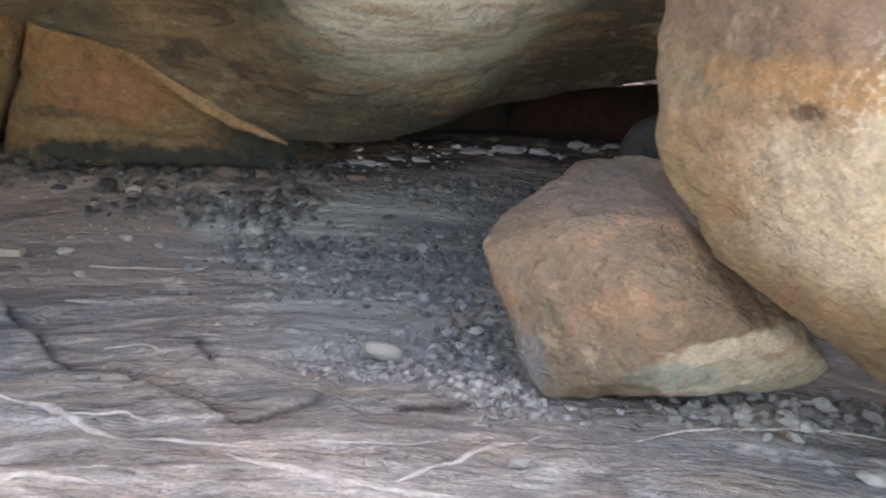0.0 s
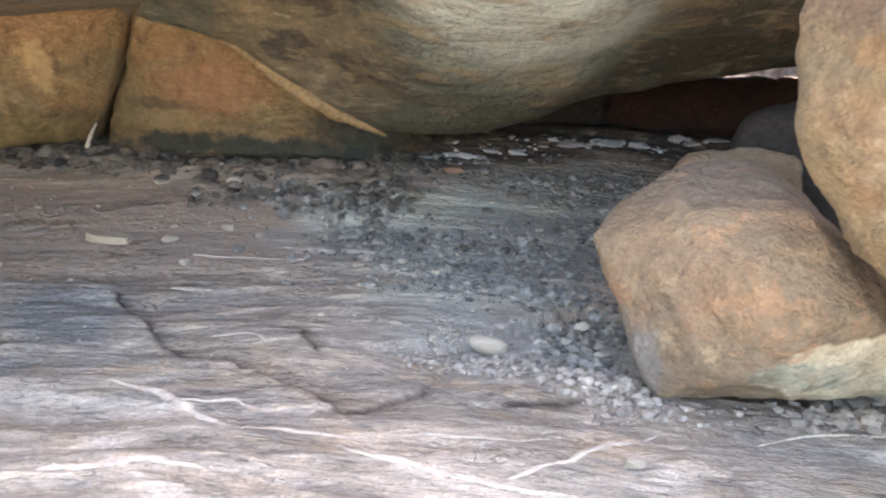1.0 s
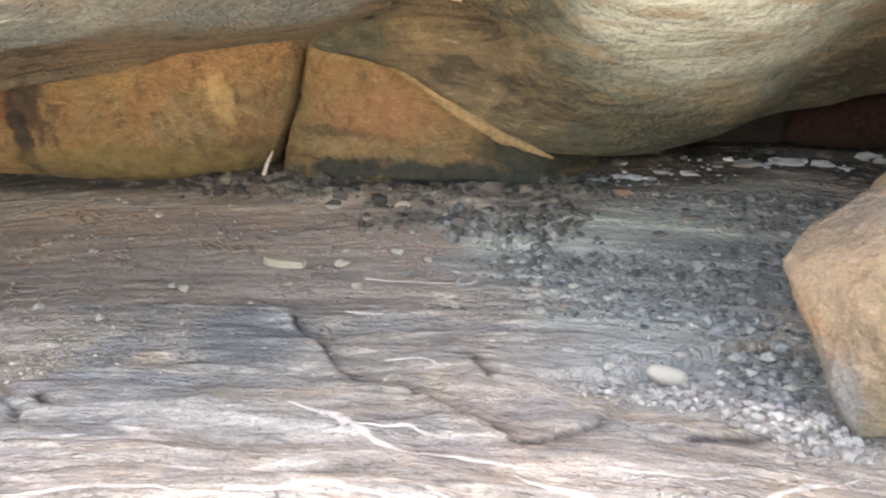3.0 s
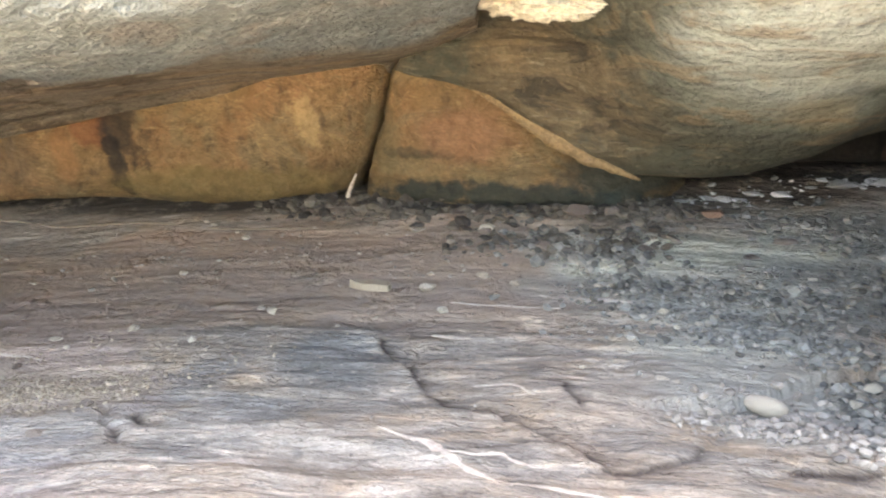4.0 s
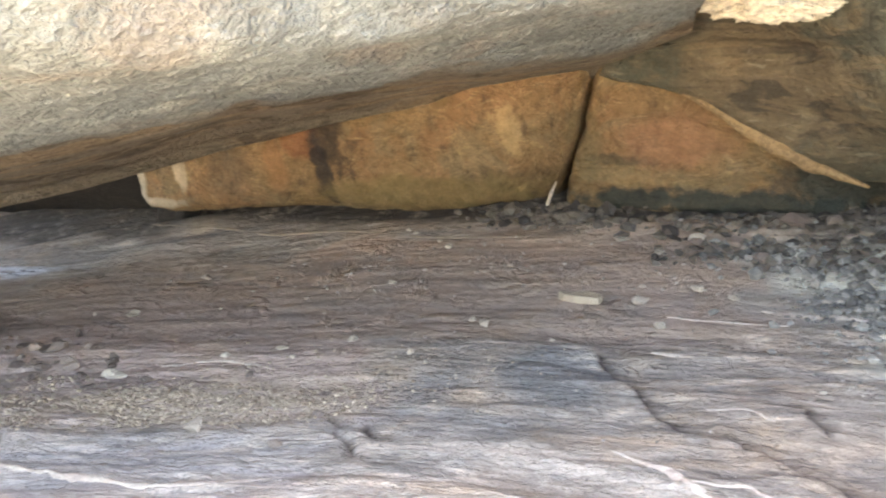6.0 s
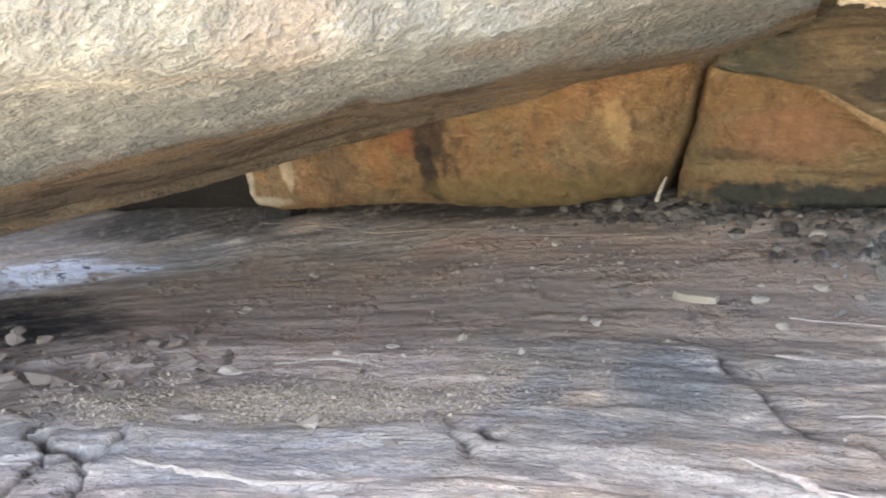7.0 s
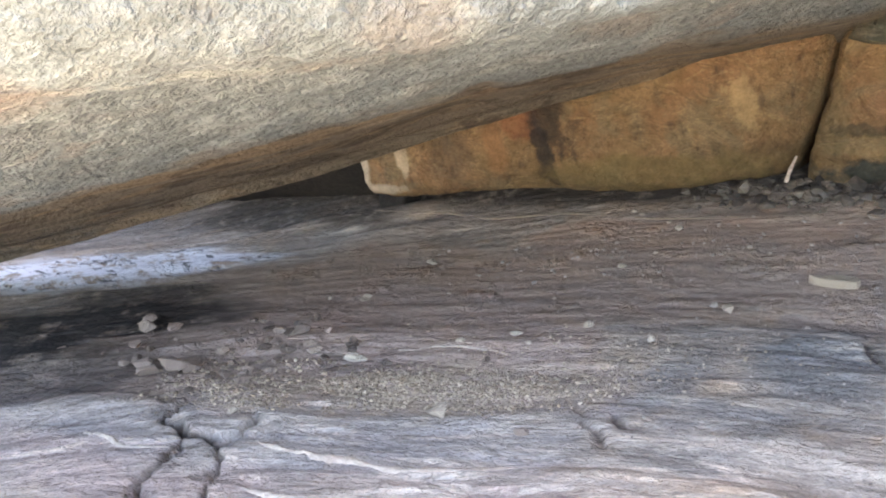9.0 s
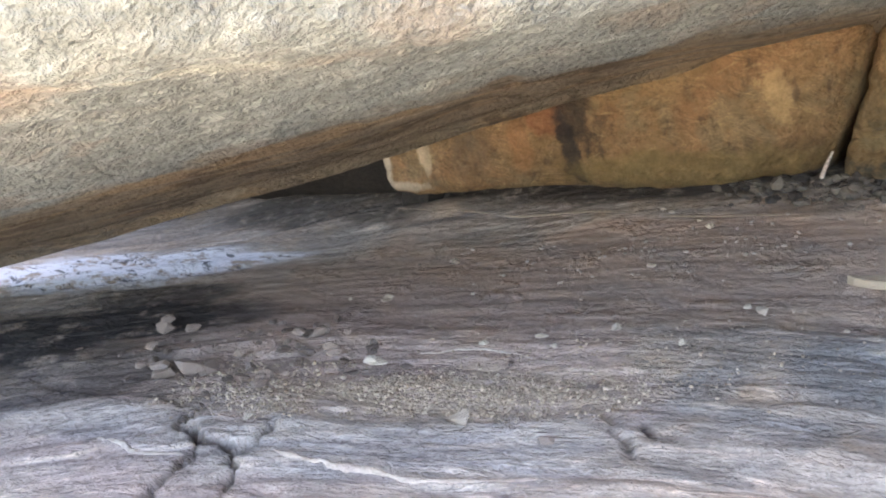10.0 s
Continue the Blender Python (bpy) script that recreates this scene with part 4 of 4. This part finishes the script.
rock_thing("light_blocker", [(-7.2, 3.95, -0.1), (-4.6, 4.2, -0.1), (-4.6, 3.4, 0.8), (-7.0, 3.1, 0.7), (-4.2, 3.2, 4.4), (-7.0, 3.0, 4.4), (-6.8, 7.5, -0.1), (-2.0, 5.6, -0.1), (-2.0, 5.6, 4.4), (-2.0, 7.5, 4.4), (-6.6, 7.5, 4.4), (-2.0, 7.5, -0.1)],
           M_DARK, "added near-black block darkening the hole behind the ochre block", 5, 12, 0.05, 0.5, 0.008, 24)

# Added out of view to shade the hole from the left sky.
rock_thing("light_blocker", [(-8.2, 3.2, -0.2), (-6.5, 3.1, -0.2), (-6.35, 3.2, 1.2), (-8.0, 3.2, 1.6), (-6.2, 4.6, -0.2), (-6.2, 4.6, 1.8), (-8.2, 4.6, -0.2), (-8.2, 4.6, 2.0)],
           M_DARK, "added block shading the hole beyond the overhang's low end", 5, 14, 0.05, 0.5, 0.008, 26)

# Added to stop side light from reaching the gap.
rock_thing("light_blocker", [(1.7, 3.4, -0.1), (3.6, 3.2, -0.1), (1.75, 3.5, 1.1), (3.6, 3.2, 1.5), (1.8, 5.9, -0.4), (3.6, 5.9, -0.4), (1.9, 5.9, 1.2), (3.6, 5.9, 1.6)],
           M_DARK, "added block keeping light out of the gap's far side", 5, 14, 0.05, 0.5, 0.008, 28)


# ---- stones ----
def stone_shape(level, seed, flat=0.6, sharp=9.0):
    rng = np.random.RandomState(seed)
    d, f = ico(level)
    nrm = rng.normal(size=(11, 3))
    nrm /= np.linalg.norm(nrm, axis=1, keepdims=True)
    h = rng.uniform(0.75, 1.05, 11)
    k = np.maximum(d @ nrm.T, 0) / h
    r = 1 / ((np.sum(k ** sharp, axis=1) + 0.75 ** sharp) ** (1 / sharp))
    v = d * r[:, None]
    return v * (1.0, rng.uniform(0.65, 0.9), flat * rng.uniform(0.8, 1.2)), f


def chip_shape(seed, flat=0.6, corners=13):
    """An angular broken stone, about 1 across its radius."""
    rng = np.random.RandomState(seed)
    pts = rng.normal(size=(corners, 3))
    pts /= np.linalg.norm(pts, axis=1, keepdims=True)
    pts *= rng.uniform(0.8, 1.05, (corners, 1)) * (1.0, rng.uniform(0.6, 0.9), flat * rng.uniform(0.75, 1.2))
    bm = bmesh.new()
    for p in pts:
        bm.verts.new(p)
    made = bmesh.ops.convex_hull(bm, input=bm.verts)
    bmesh.ops.delete(bm, geom=list({g for g in made["geom_interior"] if isinstance(g, bmesh.types.BMVert)}), context="VERTS")
    bm.verts.index_update()
    v, f = np.array([x.co[:] for x in bm.verts]), [[x.index for x in face.verts] for face in bm.faces]
    bm.free()
    return v, f


def scatter(name, spots, mat, label, level, seed, flat=0.6):
    """Many stones that nobody counts, in one mesh: spots are rows of x, y, size."""
    rng = np.random.RandomState(seed)
    shapes = [chip_shape(seed * 31 + i, flat) for i in range(9)] + [stone_shape(1, seed * 37 + i, flat) for i in range(4)]
    spots = np.asarray(spots)
    ground = floor_height(spots[:, 0], spots[:, 1])
    vs, fs, off = [], [], 0
    for (x, y, s), g in zip(spots, ground):
        v, f = shapes[rng.randint(13)]
        a = rng.uniform(0, 6.283)
        c, sn = math.cos(a), math.sin(a)
        tilt = rng.uniform(-0.3, 0.3)
        u = np.stack([v[:, 0] * c - v[:, 1] * sn, v[:, 0] * sn + v[:, 1] * c, v[:, 2] + tilt * v[:, 0]], axis=1) * (s / 2)
        u = u + (x, y, g + 0.22 * s * flat)
        vs.append(u)
        fs.append(np.asarray(f) + off)
        off += len(v)
    ob = mesh_object(name, np.concatenate(vs).tolist(), np.concatenate(fs).tolist(), mat, smooth=False)
    return tagged(ob, label, "gravel", kind="stuff")


def spots_in(count, cx, cy, rx, ry, turn, sizes, seed, power=2.0):
    rng = np.random.RandomState(seed)
    r = np.sqrt(rng.uniform(0, 1, count)) * (1 + 0.25 * rng.normal(size=count))
    a = rng.uniform(0, 6.283, count)
    u, v = rx * r * np.cos(a), ry * r * np.sin(a)
    c, s = math.cos(radians(turn)), math.sin(radians(turn))
    size = sizes[0] + (sizes[1] - sizes[0]) * rng.uniform(0, 1, count) ** power
    return np.stack([cx + u * c - v * s, cy + u * s + v * c, size], axis=1)


def spots_along(count, line, spread, sizes, seed, power=2.0):
    rng = np.random.RandomState(seed)
    c = catmull([(x, y, 0) for x, y in line], [40] * (len(line) - 1))
    p = c[rng.randint(len(c), size=count)]
    size = sizes[0] + (sizes[1] - sizes[0]) * rng.uniform(0, 1, count) ** power
    return np.stack([p[:, 0] + rng.normal(size=count) * 0.05, p[:, 1] + rng.normal(size=count) * spread, size], axis=1)


def outside(spots, cx, cy, rx, ry):
    return spots[np.hypot((spots[:, 0] - cx) / rx, (spots[:, 1] - cy) / ry) + 0.3 * np.sin(40 * spots[:, 2] * 7) > 1]


scatter("gravel", np.vstack([outside(spots_in(2600, 0.05, 4.15, 0.85, 0.75, 25, (0.01, 0.065), 1, 3.0), -0.3, 4.36, 0.62, 0.22), spots_along(350, [(-1.3, 4.4), (-0.9, 4.3), (-0.6, 4.1)], 0.14, (0.015, 0.08), 29), spots_in(500, -0.35, 3.75, 0.5, 0.3, -20, (0.015, 0.05), 2), spots_in(350, 0.25, 3.25, 0.2, 0.35, 0, (0.02, 0.06), 3)]),
        M_GRAVEL, "blue-grey angular gravel under the overhang", 1, 3)
scatter("gravel", np.vstack([spots_in(620, 0.08, 2.95, 0.33, 0.17, 0, (0.007, 0.05), 4, 2.6), spots_in(420, 0.3, 2.76, 0.18, 0.11, -30, (0.008, 0.05), 5, 2.4), spots_in(160, -0.2, 2.9, 0.2, 0.08, 0, (0.008, 0.03), 6)]),
        M_LIGHT, "pale loose gravel beside the brown boulder", 1, 4)
scatter("gravel", spots_in(330, 1.15, 2.72, 0.45, 0.13, 8, (0.015, 0.08), 7), M_LIGHT, "grey gravel under the leaning boulders", 1, 5)
scatter("rubble", np.vstack([spots_along(700, [(-2.6, 4.62), (-2.1, 4.62), (-1.5, 4.66), (-0.9, 4.72), (-0.4, 4.8)], 0.09, (0.02, 0.1), 8), spots_along(260, [(-1.5, 4.45), (-0.9, 4.4), (-0.5, 4.5)], 0.14, (0.015, 0.09), 9)]),
        M_RUBBLE, "dark brown rubble at the foot of the blocks", 1, 6)
scatter("pale_rubble", np.vstack([spots_along(90, [(-0.55, 4.90), (-0.06, 5.09), (0.4, 5.22), (1.1, 5.36)], 0.05, (0.015, 0.07), 10), spots_along(60, [(0.9, 7.6), (2.0, 7.8), (3.0, 8.0)], 0.2, (0.2, 0.5), 11)]),
        M_CREST, "broken stones with daylight from the gap put into their pale colour", 1, 7, 0.45)


def ragged(spots):
    p = spots * (1, 1, 0)
    return spots[fbm(p, 0.3, 4, 51) + 0.5 * fbm(p, 0.06, 2, 52) > -0.1]


scatter("grit", np.vstack([ragged(spots_in(6000, -2.66, 2.26, 0.72, 0.19, 33, (0.005, 0.017), 12)), spots_in(900, -2.3, 2.75, 0.8, 0.3, 25, (0.005, 0.014), 13), spots_in(500, -3.2, 2.1, 0.4, 0.2, 25, (0.006, 0.02), 14)]),
        M_GRAIN, "tan coarse grit lying on the rock floor", 1, 8, 0.8)
scatter("grit", np.vstack([spots_in(700, -1.5, 3.2, 2.2, 1.1, 0, (0.005, 0.016), 15), spots_in(350, -2.4, 3.9, 1.6, 0.35, 12, (0.006, 0.03), 16), spots_in(500, -0.9, 2.3, 1.6, 0.6, 0, (0.003, 0.009), 17)]),
        M_LIGHT, "small pale stone chips scattered over the floor", 1, 9, 0.6)

def shard_shape():
    """A long flat splinter of bedded stone, pointed at one end."""
    plan = [(-1.0, 0.05), (-0.72, -0.22), (-0.2, -0.40), (0.55, -0.46), (0.95, -0.34), (1.0, 0.16), (0.86, 0.42), (0.2, 0.46), (-0.5, 0.30)]
    n = len(plan)
    v = [(x, y, -0.14) for x, y in plan] + [(x * 0.97, y * 0.94, 0.17 + 0.04 * math.sin(5 * x)) for x, y in plan]
    f = [[i, (i + 1) % n, n + (i + 1) % n, n + i] for i in range(n)] + [list(range(n))[::-1], list(range(n, 2 * n))]
    return np.array(v), f


STONES = [chip_shape(900 + i, 0.55, 16) for i in range(8)] + [stone_shape(3, 31, 0.62, 4.0), shard_shape()]
STONE_MESHES = {}


def stone(name, x, y, size, mat, label, kind_index=0, turn=0.0, flat=1.0, group="", sink=0.12):
    key = (kind_index, mat.name)
    if key not in STONE_MESHES:
        v, f = STONES[kind_index]
        rounded = kind_index == 8
        me = bpy.data.meshes.new(name)
        me.from_pydata(v.tolist(), [], f)
        me.polygons.foreach_set("use_smooth", [rounded] * len(me.polygons))
        me.materials.append(mat)
        STONE_MESHES[key] = me
    me = STONE_MESHES[key]
    ob = new(name, me)
    ob.scale = (size / 2, size / 2, size / 2 * flat)
    low = min(p.co.z for p in me.vertices) * size / 2 * flat
    z = float(floor_height(x, y)[0])
    ob.location = (x, y, z - low * (1 - sink))
    ob.rotation_euler = (0, 0, radians(turn))
    return tagged(ob, label, "stone", group)


stone("pebble", -0.10, 3.02, 0.12, M_PEBBLE, "smooth oval pale grey pebble beside the gravel", 8, 10, 0.95)
stone("stone_chip", -1.69, 3.73, 0.19, M_SHARD, "flat tan stone shard lying on the floor", 9, 4, 1.0)
stone("pebble", 0.306, 2.33, 0.085, M_PEBBLE, "white flattened pebble on the bare rock", 3, 8, 0.9)
stone("pebble", -1.71, 4.38, 0.085, M_PEBBLE, "pale pebble near the foot of the rubble", 0, 30)
rng = np.random.RandomState(5)
for k in range(17):
    u = k / 16
    stone("broken_slab", -0.50 + 1.55 * u + 0.03 * rng.normal(), 4.93 + 0.43 * u + 0.025 * rng.normal(), rng.uniform(0.08, 0.19), M_PALE, "flat broken stone coloured pale as if daylit at the dark gap", k % 8, rng.uniform(-30, 30), rng.uniform(0.3, 0.55), "broken stones along the gap", 0.2)
for k, (x, y, size) in enumerate([(-0.97, 4.60, 0.17), (-0.80, 4.63, 0.13), (-1.19, 4.41, 0.12), (-1.36, 4.40, 0.11), (-1.04, 4.24, 0.10), (-0.72, 4.52, 0.11), (-1.55, 4.55, 0.10), (-0.6, 4.36, 0.09), (-0.86, 4.42, 0.08)]):
    stone("stone", x, y, size, M_STONE, "angular grey-brown stone in the rubble", (k + 2) % 8, 53 * k, 0.85, "larger stones in the rubble")
stone("stone", -0.33, 4.70, 0.13, M_RUST, "reddish flat stone on the pale silt", 4, 20, 0.7)
stone("stone", -0.02, 4.50, 0.15, M_STONE, "dark flat stone sunk in the pale silt", 6, 10, 0.35, "", 0.4)
stone("stone", -0.14, 4.33, 0.13, M_STONE, "dark flat stone sunk in the pale silt", 1, 80, 0.35, "", 0.4)
CHIPS = [(-0.41, 3.11, 0.05), (-0.67, 3.14, 0.035), (-2.35, 3.0, 0.07), (-1.955, 3.36, 0.08), (-2.58, 3.68, 0.05), (-1.30, 3.545, 0.075), (-3.526, 3.49, 0.065), (-2.39, 2.17, 0.11), (-2.965, 2.385, 0.09),
         (-2.707, 2.685, 0.05), (-2.075, 2.97, 0.06), (-1.245, 3.94, 0.08), (-1.44, 3.76, 0.09), (-1.09, 3.89, 0.07), (-1.143, 4.375, 0.05), (-1.478, 3.91, 0.045), (-2.56, 2.83, 0.055)]
CHIPS += [(0.81, 2.62, 0.05), (1.01, 2.62, 0.06), (1.03, 2.41, 0.05), (1.25, 2.31, 0.11), (1.16, 2.36, 0.05), (0.28, 3.05, 0.05), (0.19, 3.18, 0.055), (-3.475, 2.95, 0.06), (-3.17, 3.18, 0.03), (-3.64, 2.89, 0.04), (-0.36, 3.10, 0.035)]
CHIPS += [(-0.32, 3.65, 0.05), (-0.53, 3.64, 0.06), (-0.46, 3.69, 0.055), (-0.12, 3.5, 0.035), (-0.62, 3.75, 0.07), (-0.4, 3.61, 0.045), (-0.75, 3.95, 0.05), (-0.7, 3.98, 0.05), (-0.65, 3.99, 0.05), (-0.36, 3.8, 0.05), (0.23, 3.26, 0.07), (0.17, 3.13, 0.06), (0.3, 3.07, 0.06), (0.0, 3.03, 0.045), (0.04, 2.89, 0.04), (0.25, 2.78, 0.04), (0.3, 2.77, 0.05), (0.52, 2.59, 0.035), (-1.37, 4.42, 0.1), (-1.5, 4.26, 0.06), (-2.61, 4.21, 0.05), (-2.53, 4.15, 0.07), (-2.84, 4.29, 0.04), (-2.03, 3.4, 0.055), (-3.55, 3.5, 0.05), (-3.49, 2.98, 0.06), (-2.99, 2.38, 0.07), (-2.97, 1.82, 0.05), (-2.68, 3.28, 0.03), (-2.47, 2.78, 0.04), (-2.78, 4.26, 0.04), (-2.24, 4.33, 0.035), (-1.65, 3.31, 0.03)]
for k, (x, y, s) in enumerate(CHIPS):
    stone("pebble", x, y, s, M_PEBBLE, "small pale stone chip lying on the floor", k % 8, 47 * k, 0.85, "loose chips on the floor")
ROCKS = [(-3.55, 1.98, 0.17), (-3.71, 1.965, 0.09), (-3.81, 1.94, 0.07), (-4.125, 2.245, 0.10), (-3.45, 2.575, 0.07), (-3.36, 2.41, 0.08), (-3.20, 2.375, 0.10), (-3.36, 2.275, 0.07), (-3.23, 2.08, 0.10),
         (-3.275, 1.87, 0.05), (-3.23, 2.235, 0.06), (-3.35, 2.12, 0.07), (-3.62, 2.28, 0.06), (-2.2, 2.6, 0.06), (-2.12, 2.45, 0.07), (-2.1, 2.2, 0.06), (-3.05, 2.45, 0.06), (-3.7, 2.5, 0.05)]
rng = np.random.RandomState(77)
ROCKS += [(-3.97, 2.28, 0.10), (-4.2, 2.3, 0.09), (-3.49, 2.03, 0.13), (-3.54, 2.48, 0.09), (-3.33, 2.43, 0.11), (-3.47, 2.66, 0.07), (-3.27, 2.31, 0.09), (-3.18, 2.37, 0.08), (-3.18, 2.03, 0.09), (-3.22, 2.09, 0.08), (-3.62, 1.93, 0.11), (-3.9, 2.05, 0.09), (-2.85, 2.42, 0.06), (-2.55, 2.62, 0.05)]
ROCKS += [(-3.3 + 0.28 * rng.normal(), 2.42 + 0.13 * rng.normal(), 0.04 + 0.05 * rng.uniform() ** 2) for k in range(12)]
ROCKS += [(-3.2 + 0.32 * rng.normal(), 2.33 + 0.16 * rng.normal(), 0.03 + 0.05 * rng.uniform() ** 2) for k in range(20)]
ROCKS += [(-3.75 + 0.25 * rng.normal(), 2.05 + 0.12 * rng.normal(), 0.03 + 0.05 * rng.uniform()) for k in range(10)]
for k, (x, y, s) in enumerate(ROCKS):
    stone("stone", x, y, s, M_STONE, "dusty brown stone lying on the floor", (k + 3) % 8, 61 * k, 0.9, "brown stones by the grit")

# ---- small things ----
sweep("dry_stick", [(-2.21, 4.66, 0.24), (-2.19, 4.67, 0.31), (-2.16, 4.68, 0.38)], [0.013, 0.010, 0.006], M_STICK, None, "", 1.0, 2, 8)
tagged(bpy.data.objects["dry_stick"], "short pale dry stick standing in the crack", "stick")


def on_floor(line, lift):
    return [(x, y, float(floor_height(x, y)[0]) + lift) for x, y in line]


root = sweep("dry_root", on_floor([(-4.4, 4.02), (-3.95, 4.13), (-3.6, 4.09), (-3.17, 4.22), (-2.72, 4.25), (-2.24, 4.32)], 0.006), [0.003, 0.006, 0.006, 0.005, 0.005, 0.003], M_ROOT, None, "", 0.8, 4, 7)
tagged(root, "thin pale dry root lying along the floor", "root")
twig = sweep("dry_twig", on_floor([(0.66, 2.5), (0.82, 2.56), (1.02, 2.59), (1.26, 2.6), (1.5, 2.58)], 0.006), [0.003, 0.0045, 0.005, 0.0045, 0.003], M_STICK, None, "", 0.9, 6, 7)
tagged(twig, "thin bent pale twig lying on the rock", "twig")
rock_thing("stone", [(-4.55, 4.3, 0.1), (-4.3, 4.3, 0.1), (-4.3, 4.15, 0.1), (-4.52, 4.15, 0.1), (-4.52, 4.2, 0.3), (-4.3, 4.2, 0.3), (-4.3, 4.35, 0.3), (-4.5, 4.35, 0.3)], M_DARK, "small dark stone propping the ochre block", 4, 9, 0.02, 0.15, 0.004, 31)


def build_crust():
    v, f = ico(6)
    v = v * (0.26, 0.13, 0.075) * (1 + 0.34 * fbm(v, 0.5, 4, 111, 0.6) + 0.16 * fbm(v, 0.16, 3, 115, 0.6))[:, None]
    ob = mesh_object("mineral_crust", (v + (-1.01, 3.86, 1.25)).tolist(), f, M_CRUST)
    tagged(ob, "lumpy cream-yellow crust stuck under the overhang", "crust")


build_crust()
